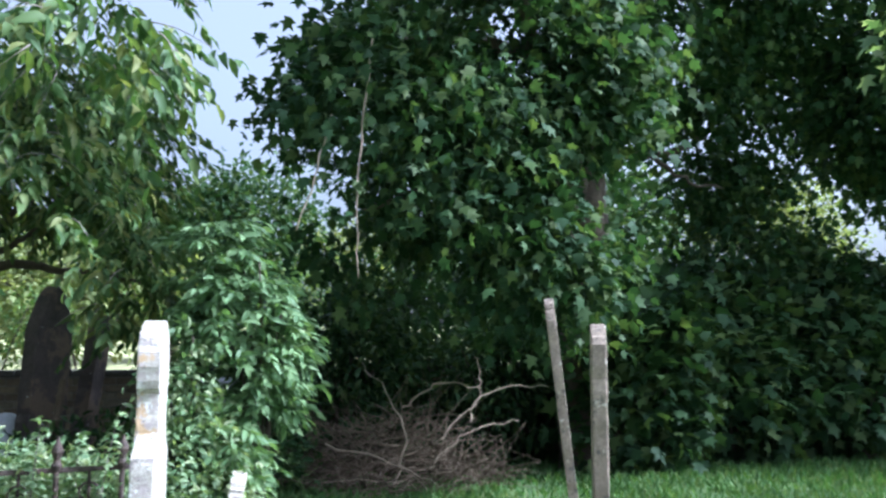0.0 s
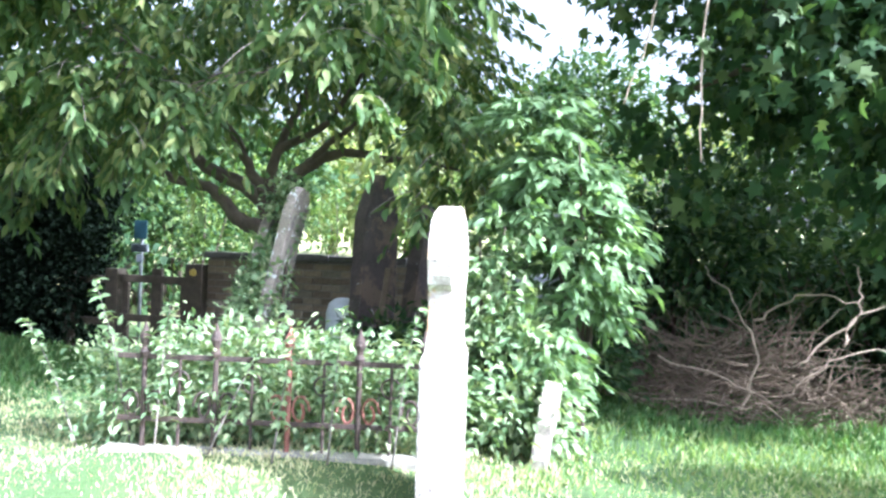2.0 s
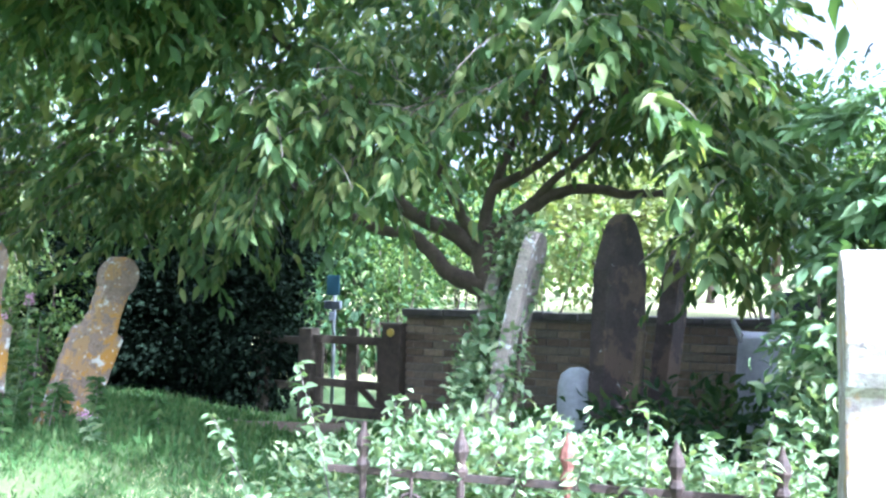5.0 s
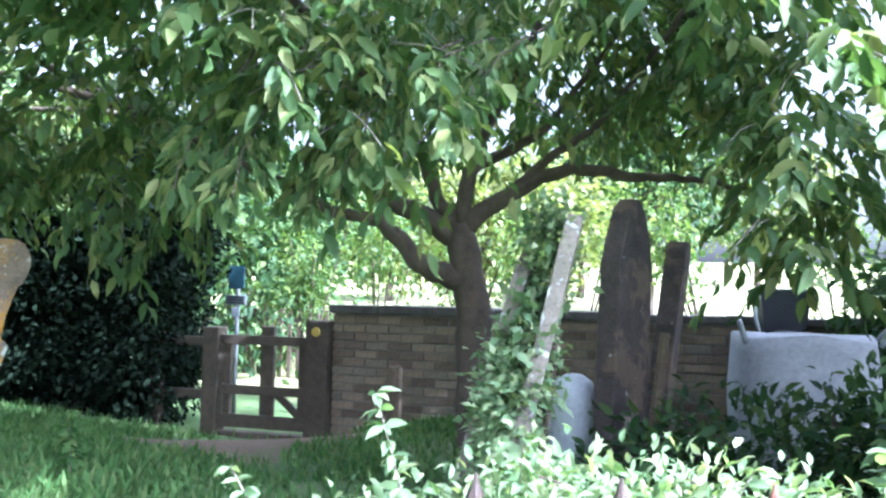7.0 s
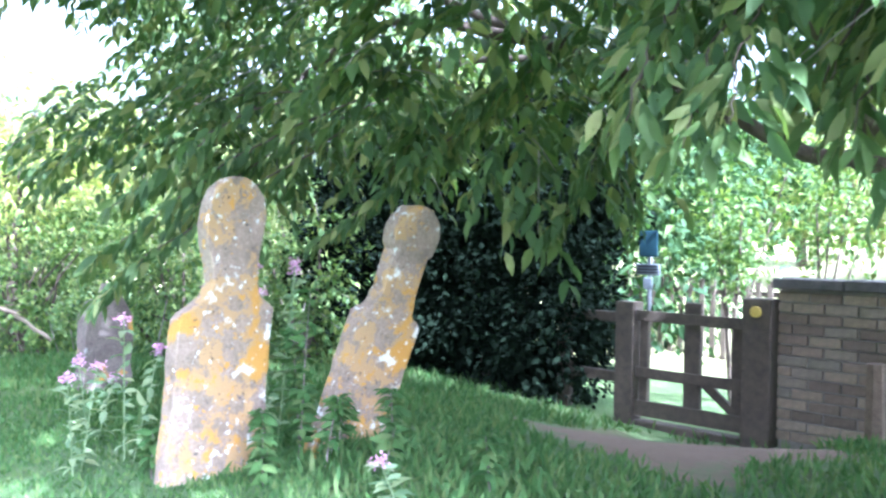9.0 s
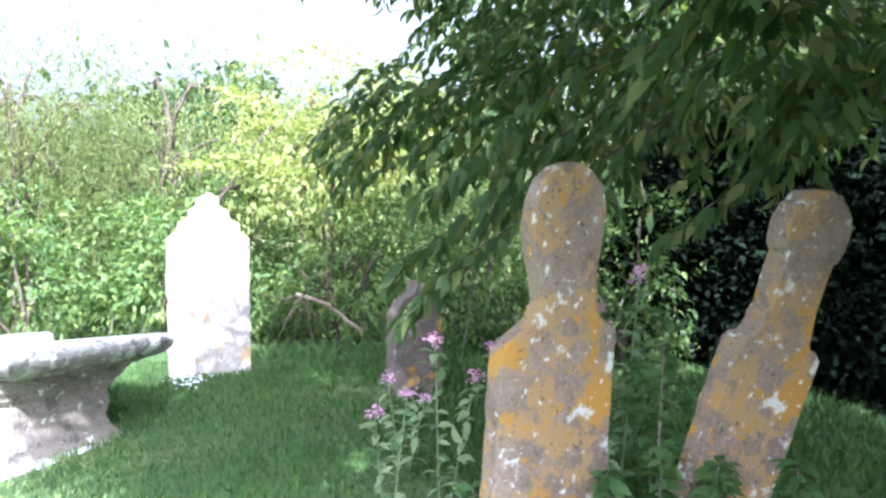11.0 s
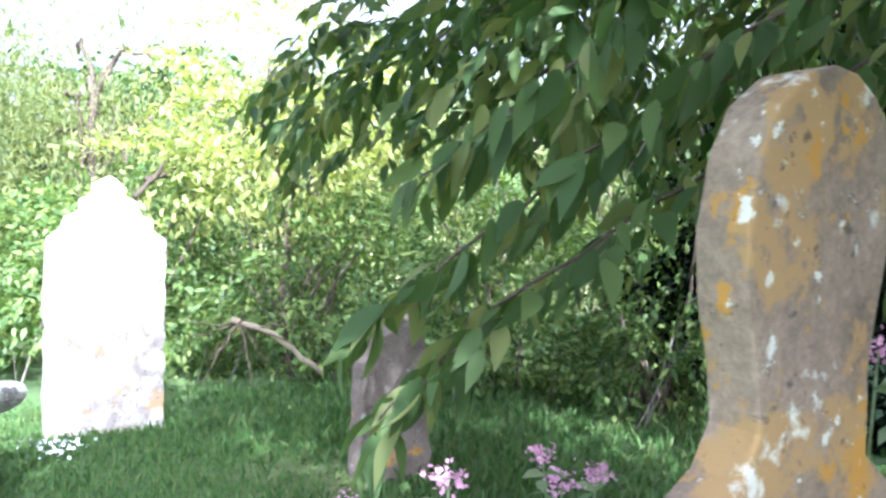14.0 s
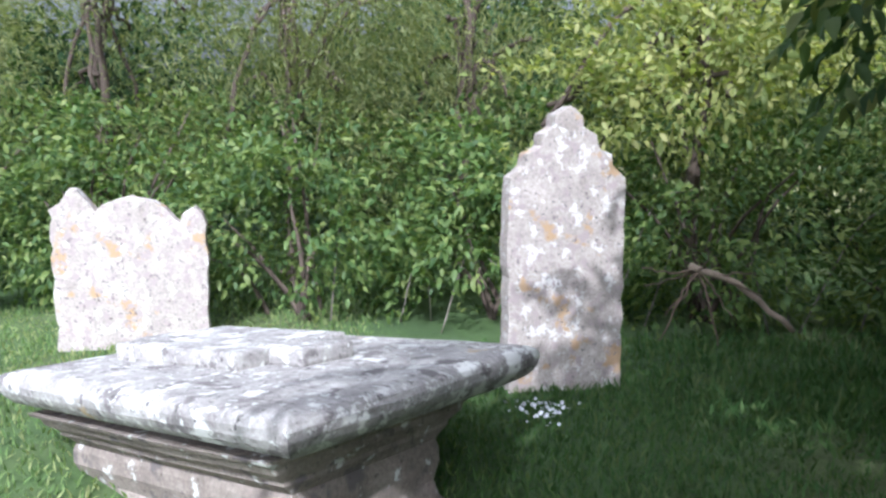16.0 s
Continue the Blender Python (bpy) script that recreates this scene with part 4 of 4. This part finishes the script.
# the boxes at (4.5, 4.3, 5.4) and (4.3, 3.9, 6.8) are unseen shade casters
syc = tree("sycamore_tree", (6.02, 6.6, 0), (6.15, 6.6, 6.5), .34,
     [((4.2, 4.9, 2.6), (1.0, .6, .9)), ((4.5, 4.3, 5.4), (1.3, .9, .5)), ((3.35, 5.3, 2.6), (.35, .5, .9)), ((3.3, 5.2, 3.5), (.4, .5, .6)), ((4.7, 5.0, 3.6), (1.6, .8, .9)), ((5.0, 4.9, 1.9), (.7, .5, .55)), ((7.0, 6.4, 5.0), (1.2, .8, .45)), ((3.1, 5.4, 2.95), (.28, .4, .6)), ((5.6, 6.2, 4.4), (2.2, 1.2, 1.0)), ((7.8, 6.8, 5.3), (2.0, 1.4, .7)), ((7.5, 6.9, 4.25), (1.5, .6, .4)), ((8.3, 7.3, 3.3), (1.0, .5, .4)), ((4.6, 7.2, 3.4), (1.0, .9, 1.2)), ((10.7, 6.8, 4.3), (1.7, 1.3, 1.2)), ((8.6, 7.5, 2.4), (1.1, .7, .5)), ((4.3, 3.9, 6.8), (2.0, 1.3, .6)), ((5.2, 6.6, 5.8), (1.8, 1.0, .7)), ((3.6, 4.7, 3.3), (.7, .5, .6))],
     6000, 13, .115, LOBED, LEAF_MAPLE_SHADED, "large sycamore tree with hanging lobed green leaves", 31, (.2, .2, .18), .9, keep=gaps(.9, -.17, 3))
# dense leaves added out of view overhead to shade the cherry and grass
g1 = np.random.default_rng(77)
cs, ws = leaf_cloud(g1, [((5.0, 3.95, 6.2), (1.5, .85, .45)), ((3.2, 4.6, 6.2), (1.5, 1.0, .45)), ((8.3, 5.3, 6.0), (1.5, .8, .45)), ((5.4, 3.85, 6.4), (.9, .55, .4)), ((3.8, 4.0, 4.95), (.9, .6, .35))], 2600, 13, (.2, .2, .15), .6)
leaves("crown", cs, ws, .13, LOBED, LEAF_MAPLE_SHADED, syc, g1)
# the first three boughs only carry the added overhead leaves
limb_set("bough", [(((6.1, 6.6, 5.4), (5.6, 5.4, 5.9), (5.0, 3.9, 6.2)), .09, .03), (((6.1, 6.6, 5.6), (4.8, 5.8, 6.0), (3.2, 4.7, 6.2)), .09, .03), (((6.12, 6.6, 5.2), (7.2, 6.0, 5.8), (8.4, 5.3, 6.0)), .09, .03), (((6.1, 6.6, 3.1), (6.5, 6.6, 3.45), (7.1, 6.7, 3.5), (7.7, 6.8, 3.75)), .085, .03), (((6.9, 6.65, 3.5), (7.3, 6.6, 3.2), (7.8, 6.6, 3.1)), .035, .012),
                   (((6.1, 6.6, 3.6), (6.25, 6.5, 4.0), (6.8, 6.4, 4.3)), .06, .02)], BARK, syc, 8, 5, .03, 8)
tree("sycamore_tree", (12, 6.5, 0), (11.8, 6.5, 7), .35,
     [((10.5, 6.4, 5.6), (2.2, 1.5, 1.5)), ((12.5, 5.8, 6.2), (2.2, 1.6, 1.4)), ((11.5, 7.5, 4.4), (2.2, 1.6, 1.4)), ((13, 5.4, 4), (2, 1.2, 1.5))],
     1300, 13, .15, LOBED, LEAF_MAPLE_SHADED, "large sycamore tree shading the grass", 32, (.25, .25, .22), .9, keep=gaps(.8, -.25, 5))
# sunlight on this sycamore is put in by the paler leaf colour
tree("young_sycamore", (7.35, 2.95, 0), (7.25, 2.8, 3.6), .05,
     [((7.22, 2.7, 2.6), (.16, .18, .7)), ((7.2, 2.65, 1.7), (.18, .18, .5)), ((7.3, 2.85, 3.3), (.4, .3, .5)), ((7.2, 2.8, .75), (.2, .2, .7))], 150, 11, .14, LOBED, LEAF_BUSH_LIT, "slim young sycamore with sunlit hanging leaves", 36, (.09, .09, .14), .9, boughs=4)
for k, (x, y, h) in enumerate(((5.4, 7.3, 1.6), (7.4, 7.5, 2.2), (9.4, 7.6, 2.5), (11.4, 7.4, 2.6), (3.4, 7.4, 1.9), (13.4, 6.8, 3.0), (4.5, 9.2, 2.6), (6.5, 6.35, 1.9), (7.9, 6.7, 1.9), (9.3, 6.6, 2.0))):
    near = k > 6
    bush("shrub", (x, y, 0), [((x, y, h * .4), (.8 if near else 1.2, .5, h * .55)), ((x + .4, y + .3, h * .75), (.7 if near else .9, .5, h * .4))], 330 if near else 560, 13, .17 if near else .12, LOBED if near else OVATE, LEAF_MAPLE_SHADED,
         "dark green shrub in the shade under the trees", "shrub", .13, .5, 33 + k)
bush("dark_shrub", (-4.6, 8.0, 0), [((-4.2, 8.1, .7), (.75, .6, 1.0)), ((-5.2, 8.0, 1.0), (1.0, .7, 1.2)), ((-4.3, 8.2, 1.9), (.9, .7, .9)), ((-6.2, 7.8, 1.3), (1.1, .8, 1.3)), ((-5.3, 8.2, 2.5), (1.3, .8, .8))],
     5600, 16, .085, SMALL, LEAF_YEW_SHADED, "dense dark evergreen yew in deep shade beside the gate", "yew", .13, .1, 34)

# hedge and trees behind the western graves
HEDGE = [((-8.2, 4.9, .8), (.8, 1.0, .75)), ((-8.5, 3.4, .75), (.7, 1.0, .65)), ((-8.9, 1.9, .75), (.7, 1.1, .65)), ((-9.7, .4, .8), (.7, 1.1, .7)), ((-10.4, -1.2, .9), (.8, 1.2, .8)), ((-7.3, 6.1, .9), (.9, .8, .8)), ((-6.3, 6.9, .9), (.9, .7, .9)), ((-11.2, -3.0, 1.0), (.9, 1.4, .9))]
for k, (c, r) in enumerate(HEDGE):
    bush("bramble_hedge", (c[0], c[1], .1), [(c, r), ((c[0] - .3, c[1], .35), (r[0], r[1], .45)), ((c[0] - .6, c[1] + .3, c[2] + .5), (r[0], r[1], r[2] * .8))], 1000, 12, .076, OVATE, LEAF_HEDGE, "overgrown sunlit bramble thicket behind the graves", "hedge", .085, .3, 141 + k, 9, gaps(2.1, -.02, k))
for k in range(26):
    r3 = random.Random(900 + k)
    c, r = HEDGE[k % len(HEDGE)]
    b = Vector((c[0] + r[0] * .5, c[1] + r3.uniform(-.9, .9) * r[1], .12))
    e = b + Vector((r3.uniform(.1, .5), r3.uniform(-.5, .5), r3.uniform(.35, 1.0)))
    cane = thing("bramble_cane", pose(0, 0, 0), "arching bramble cane with toothed leaves at the hedge's edge", "bramble", "bramble canes")
    line = smooth_line([b, b.lerp(e, .55) + Vector((-.05, 0, .3)), e], 7)
    limbs("cane", [([line[0], line[7], line[-1]], .007, .003)], BARK_GREY, cane, 5, 6)
    g3 = np.random.default_rng(900 + k)
    cs = np.repeat(np.array([tuple(q) for q in line[4:]]), 5, 0)
    leaves("leaf_run", cs, g3.normal(0, .8, cs.shape) + np.array([.5, 0, -.1]), .085, OVATE, LEAF_HEDGE, cane, g3, .2, "stuff")
tree("hazel_tree", (-8.6, 4.9, .1), (-8.7, 4.8, 2.6), .07, [((-8.2, 4.6, 1.9), (.9, .9, .65)), ((-8.5, 5.3, 2.4), (.9, .9, .65)), ((-8.3, 3.9, 1.6), (.6, .7, .45)), ((-8.6, 4.6, 2.7), (.9, .9, .45))],
     900, 13, .075, OVATE, LEAF_LIGHT, "bright yellow-green sunlit hazel above the hedge", 42, (.15, .15, .045), .15, keep=gaps(1.7, -.07, 4))
for k, (x, y, h) in enumerate(((-10.4, 3.4, 3.3), (-10.8, 1.8, 3.6), (-11.4, 0, 3.8), (-10.4, 5.6, 3.1), (-12.2, -2.2, 4.2), (-9.6, 7.6, 3.0), (-8.2, 8.6, 3.0), (-13.2, -4.6, 4.6))):
    tree("willow_tree", (x, y, 0), (x + .2, y, h * .8), .07,
         [((x + .2, y, h * .42), (1.0, 1.1, h * .3)), ((x, y + .3, h * .75), (1.1, 1.2, h * .28))], 1150, 24, .085, NARROW, LEAF_FEATHER,
         "feathery olive-green tree behind the hedge", 50 + k, (.2, .2, .32), -.6, BARK, gaps(1.2, -.1, k), 12)
for k, (x, y) in enumerate(((-13.5, 2.5), (-13.2, 5.5), (-14.5, -1), (-12, 8.5), (-15.5, -5), (-9, 11), (-5.5, 12.5))):
    bush("thicket", (x, y, 0), [((x, y, 1.1), (1.3, 2.0, 1.3)), ((x, y + .6, 2.3), (1.2, 1.7, .9))], 480, 12, .2, OVATE, LEAF_MAPLE_SHADED, "dark green thicket behind the trees", "thicket", .3, .3, 190 + k, 5)

# distance: field trees beyond the wall
for k, (x, y, h, w) in enumerate(((-9, 20, 4.5, 4), (-4, 24, 4.5, 4), (.8, 27, 7.4, 3.4), (-9, 30, 6, 4), (-2, 34, 7, 4.5), (6, 44, 7, 5), (16, 36, 6, 4), (24, 30, 8, 5), (-17, 27, 7, 5), (-25, 16, 5, 5), (28, 14, 9, 5), (24, 4, 8, 4), (-22, 6, 4.5, 4), (-22, -6, 5, 4), (10, 18, 6, 3.5))):
    gz = ground_z(x, y)
    tree("field_tree", (x, y, gz), (x, y, gz + h * .6), .2, [((x, y, gz + h * .6), (w, 2, h * .36)), ((x + 1, y, gz + h * .8), (w * .6, 1.6, h * .25))], 520, 12, .3, SMALL, LEAF_FEATHER if k % 2 else LEAF_MAPLE_SHADED,
         "leafy tree beyond the churchyard wall", 70 + k, (.5, .4, .35), .2)
# pale vines that hang from the sycamore
for k, p in enumerate((((3.5, 4.25, 3.6), (3.42, 4.25, 2.8), (3.38, 4.2, 2.3), (3.4, 4.2, 1.75)), ((3.2, 4.3, 3.0), (3.05, 4.25, 2.4), (2.95, 4.25, 2.1)))):
    vine = thing("vine", pose(0, 0, 0), "pale bare vine hanging from the sycamore boughs", "vine", "hanging vines")
    limbs("strand", [(p, .009, .005)], PALE_WOOD, vine, 6, 6, .012, k)


# ---- things by the wall ----
def flat_tube(name, p0, p1, r0, r1, mat, parent=None):
    v, f = tube_data([p0, Vector(p0).lerp(Vector(p1), .5), p1], [r0, (r0 + r1) / 2, r1], 8)
    return mesh_from(name, v, f, mat, parent, True)


def rubbish_bin():
    root = thing("rubbish_bin", pose(1.98, 7.62, .97, 0, 0, 6), "black plastic tub with a rim on the wall's heap", "bin")
    bm = bmesh.new()
    bmesh.ops.create_cone(bm, cap_ends=True, segments=4, radius1=.21, radius2=.26, depth=.3, matrix=pose(0, 0, .17, 0, 0, 45))
    part("tub", bm, BLACK_PLASTIC, root)
    bm = bmesh.new()
    box(bm, -.205, .205, -.205, .205, .32, .36, .012)
    part("rim", bm, BLACK_PLASTIC, root)
    limbs("handle", [(((-.2, -.2, .3), (-.235, -.25, .16), (-.2, -.24, .02)), .012, .012)], GREY_PLASTIC, root, 6, 5)


def canvas_bag():
    root = thing("builders_bag", pose(2.0, 6.85, .1, 0, 0, 2), "sagging grey canvas builder's bag before the wall", "bag")
    bm = bmesh.new()
    n, rows = 40, 10
    grid = []
    for j in range(rows + 1):
        t = j / rows
        row = []
        for i in range(n):
            a = 2 * math.pi * i / n
            c, s = math.cos(a), math.sin(a)
            k = 1 / (abs(c) ** 4 + abs(s) ** 4) ** .25
            bulge = 1 + .06 * math.sin(math.pi * t) + .02 * noise.noise((c * 3, s * 3, t * 4))
            z = .9 * t - (.06 * math.cos(4 * a) * t * -1 if j > 6 else 0) * .4
            row.append(bm.verts.new((.43 * c * k * bulge, .4 * s * k * bulge, z + .01 * noise.noise((c * 5, s * 5, t)))))
        grid.append(row)
    for j in range(rows):
        for i in range(n):
            bm.faces.new((grid[j][i], grid[j][(i + 1) % n], grid[j + 1][(i + 1) % n], grid[j + 1][i])).smooth = True
    bm.faces.new(grid[0][::-1])
    bmesh.ops.holes_fill(bm, edges=[e for e in bm.edges if e.is_boundary])
    part("sack", bm, TARP, root)
    for x in (-.4, .4):
        limbs("strap", [(((x, -.36, .86), (x * 1.12, -.42, 1.0), (x, -.3, .9)), .018, .018)], TARP, root, 6, 5)


def grey_tub():
    root = thing("grey_tub", pose(.56, 6.05, .22, 8, 0, 0), "upturned pale grey plastic tub in the grass", "tub")
    rows = ((0, .15), (.05, .155), (.2, .15), (.36, .14), (.44, .115), (.48, .06), (.49, .01))
    v, f = tube_data([(0, 0, z + .05) for z, r in rows], [r for z, r in rows], 20)
    mesh_from("shell", v, f, GREY_PLASTIC, root, True)


def wooden_stake(x, y, tip, r):
    root = thing("wooden_stake", pose(x, y, ground_z(x, y)), "leaning weathered wooden stake in the growth", "stake")
    bm = bmesh.new()
    bmesh.ops.create_cone(bm, cap_ends=True, segments=7, radius1=r, radius2=r * .8, depth=1.0, matrix=pose(0, 0, .5))
    bmesh.ops.transform(bm, matrix=look((0, 0, -.05), tip) @ pose(0, 0, 0, 180, 0, 0) @ Matrix.Diagonal((1, 1, Vector(tip).length + .05, 1)), verts=bm.verts)
    part("shaft", bm, DEAD, root)


rubbish_bin()
canvas_bag()
grey_tub()
wooden_stake(1.0, 5.6, (.1, 0, .8), .035)
wooden_stake(-1.12, 7.5, (0, 0, .55), .07)


def sign_post():
    root = thing("footpath_sign", pose(-3.53, 9.0, ground_z(-3.5, 9)), "blue notice sign on a post beyond the gate", "sign")
    flat_tube("post", (0, 0, -.1), (0, 0, 1.5), .025, .025, POST_METAL, root)
    bm = bmesh.new()
    box(bm, -.1, .1, -.045, -.028, 1.4, 1.66, .012)
    part("panel", bm, SIGN_BLUE, root, "plain blue panel")
    bm = bmesh.new()
    box(bm, -.13, .13, -.045, -.028, 1.22, 1.33, .008)
    plate = part("plate", bm, SIGN_GREY, root, "grey plate with dark lines")
    for z in (1.24, 1.27, 1.3):
        bm = bmesh.new()
        box(bm, -.11, .11, -.05, -.046, z, z + .012)
        part("line", bm, BLACK_PLASTIC, plate)
    bm = bmesh.new()
    box(bm, -.05, .05, -.045, -.028, 1.08, 1.19, .008)
    part("plate", bm, SIGN_GREY, root)


sign_post()


def sapling(x, y, seed):
    rng = random.Random(seed)
    root = thing("sapling", pose(x, y, ground_z(x, y)), "multi-stemmed sapling with pale leaves beyond the wall", "sapling", "saplings")
    tips = []
    for k in range(5):
        e = Vector((rng.uniform(-.55, .55), rng.uniform(-.3, .3), rng.uniform(1.7, 2.5)))
        limbs("stem", [(((0, 0, -.05), (e.x * .35, e.y * .4, e.z * .5), e), .022, .007)], BARK, root, 6, 5, .01, k)
        tips += [Vector((0, 0, 0)).lerp(e, rng.uniform(.68, 1.1)) for _ in range(26)]
    g = np.random.default_rng(seed)
    cs = np.repeat(np.array(tips), 8, 0) + g.normal(0, .12, (len(tips) * 8, 3))
    leaves("crown", cs, g.normal(0, 1, cs.shape) + np.array([0, 0, -.5]), .08, OVATE, LEAF_HEDGE, root, g)


for k, (x, y) in enumerate(((-2.85, 9.4), (-2.2, 9.9), (-1.2, 10.5), (.2, 10.2), (1.6, 10.4), (3.0, 10.2))):
    sapling(x, y, 300 + k)

# paling fence across the field
palings = thing("paling_fence", pose(0, 12.0, 0), "low grey paling fence across the sunlit field", "fence")
for z in (.3, .75):
    bm = bmesh.new()
    box(bm, -7, 2.0, .02, .06, z, z + .06)
    part("rail", bm, GATE_WOOD, palings)
pm = bpy.data.meshes.new("pale")
bm = bmesh.new()
box(bm, -.035, .035, -.01, .015, -.3, .95, .006)
bm.to_mesh(pm)
bm.free()
pm.materials.append(GATE_WOOD)
for k in range(60):
    ob = new("pale", pm)
    ob.location = (-6.9 + k * .15, 0, 0)
    ob.parent = palings


# ---- flowers ----
def valerian(x, y, h, heads, seed):
    rng = random.Random(seed)
    g = np.random.default_rng(seed)
    root = thing("valerian", pose(x, y, ground_z(x, y)), "pink flowering valerian with grey-green leaves in the grass", "flower", "valerian plants")
    cs, ws = [], []
    for k in range(heads):
        e = Vector((rng.uniform(-.16, .16), rng.uniform(-.16, .16), h * rng.uniform(.7, 1.05)))
        line = smooth_line([(e.x * .2, e.y * .2, -.03), (e.x * .6, e.y * .6, e.z * .5), e], 6)
        stem = limbs("stem", [([line[0], line[6], line[-1]], .005, .003)], LEAF_BUSH_LIT, root, 5, 5)
        for i in range(2, 12):
            for s in (0, 1, 2):
                a = rng.uniform(0, 6.28)
                cs.append(line[i])
                ws.append((math.cos(a), math.sin(a), rng.uniform(-.3, .5)))
        hp = np.array(e) + g.normal(0, 1, (70, 3)) * np.array([.017, .017, .013])
        leaves("flower_head", hp, g.normal(0, 1, (70, 3)) + np.array([0, 0, .6]), .012, LOBED, PINK, stem, g, .25, "stuff")
    leaves("foliage", np.array(cs), np.array(ws), .075, OVATE, LEAF_BUSH_LIT, root, g)


for k, (x, y, h, n) in enumerate(((-3.05, 4.22, .93, 4), (-3.35, 3.6, .7, 2), (-3.65, 4.1, .62, 3), (-3.95, 3.7, .45, 2), (-1.75, 3.9, .26, 1), (-3.3, 3.35, .5, 2))):
    valerian(x, y, h, n, 400 + k)
for k, (x, y, h) in enumerate(((-2.72, 4.14, .78), (-2.62, 4.06, .34), (-2.8, 4.2, .6), (-2.46, 4.16, .26), (-2.38, 4.02, .3), (-2.62, 3.9, .28), (-2.2, 4.25, .32), (-2.05, 4.05, .22), (-2.45, 3.75, .2), (-1.7, 4.3, .24), (-3.0, 3.55, .22))):
    weed = thing("weed", pose(0, 0, 0), "leafy green weed growing beside the lichened headstones", "weed", "weeds")
    spire(x, y, h, 500 + k, weed, (x + .04 * math.sin(k * 2.1), y + .04 * math.cos(k * 1.7), ground_z(x, y) + h), LEAF_GRASS_SHADED, .075, 5)
g0 = np.random.default_rng(9)
white = thing("white_flowers", pose(-6.35, 3.05, ground_z(-6.35, 3.05)), "small tuft of white flowers in the grass", "flower")
leaves("flower_tuft", g0.normal(0, 1, (60, 3)) * np.array([.05, .07, .02]) + np.array([0, 0, .09]), g0.normal(0, 1, (60, 3)) + np.array([0, 0, 1]), .022, LOBED, WHITE_PETAL, white, g0, .25, "stuff")
# fallen branch in the hedge
dead = thing("fallen_branch", pose(-6.95, 4.02, .7), "pale broken branch lying against the bramble hedge", "branch")
limbs("limb", [(((0, 0, .05), (.05, .24, -.05), (.1, .55, -.3)), .02, .016)], PALE_WOOD, dead, 7, 5, .008)
for k, e in enumerate(((.0, -.25, -.05), (.1, .2, -.22), (.05, -.15, -.2), (.12, .35, -.1), (.08, -.3, .06), (.1, -.2, -.32), (.15, .1, -.35), (.1, .3, .02), (.12, .05, .14))):
    limbs("twig", [(((0, .05, .03), (e[0] * .5, e[1] * .5 + .03, e[2] * .4), e), .009, .004)], DEAD, dead, 5, 4, .01, k)


# ---- grass ----
def grass(name, x0, x1, y0, y1, n, h, seed, label, mat=LEAF_GRASS_SHADED):
    g = np.random.default_rng(seed)
    x0, x1, y0, y1 = x0 - .3, x1 + .3, y0 - .3, y1 + .3
    x, y = g.uniform(x0, x1, n), g.uniform(y0, y1, n)
    k = np.array([noise.noise((a * 1.5, b * 1.5, 7)) for a, b in zip(x, y)])
    sel = (k + g.uniform(-.5, .5, n) > -.35) & (np.hypot(x + 2.1, y - 6.7) + k * .6 > 1.0)
    sel &= np.minimum(np.minimum(x - x0, x1 - x), np.minimum(y - y0, y1 - y)) > g.uniform(0, .6, n)    # ragged edges
    x, y, k = x[sel], y[sel], k[sel]
    z = np.array([ground_z(a, b) for a, b in zip(x, y)])
    c = np.stack([x, y, z - .01], 1)
    w = g.normal(0, .45, c.shape) + np.array([0, 0, 1.0])
    ob = leaves(name, c, w, h, NARROW, mat, None, g, .1)
    tagged(ob, label, "grass", kind="stuff")


# each patch takes the blade colour of the sun or shade it lies in
grass("grass", -1.2, 6.0, -.5, 4.0, 110000, .036, 1, "short sunlit mown churchyard grass", LEAF_MOWN_LIT)
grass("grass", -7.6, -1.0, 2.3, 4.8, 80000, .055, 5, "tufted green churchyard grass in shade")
grass("grass", -4.2, -1.0, .5, 2.4, 26000, .06, 6, "tufted sunlit churchyard grass", LEAF_GRASS_LIT)
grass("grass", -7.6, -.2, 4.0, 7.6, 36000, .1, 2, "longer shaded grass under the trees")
grass("grass", 2.6, 4.5, 3.4, 4.9, 9000, .07, 9, "sunlit green grass at the edge of the trees", LEAF_GRASS_LIT)
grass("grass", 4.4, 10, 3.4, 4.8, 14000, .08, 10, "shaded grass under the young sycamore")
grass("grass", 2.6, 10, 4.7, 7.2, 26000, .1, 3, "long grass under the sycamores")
grass("grass", -9.6, -4.0, -2.8, 2.4, 60000, .055, 4, "sunlit grass round the tomb", LEAF_GRASS_LIT)

brick_wall()
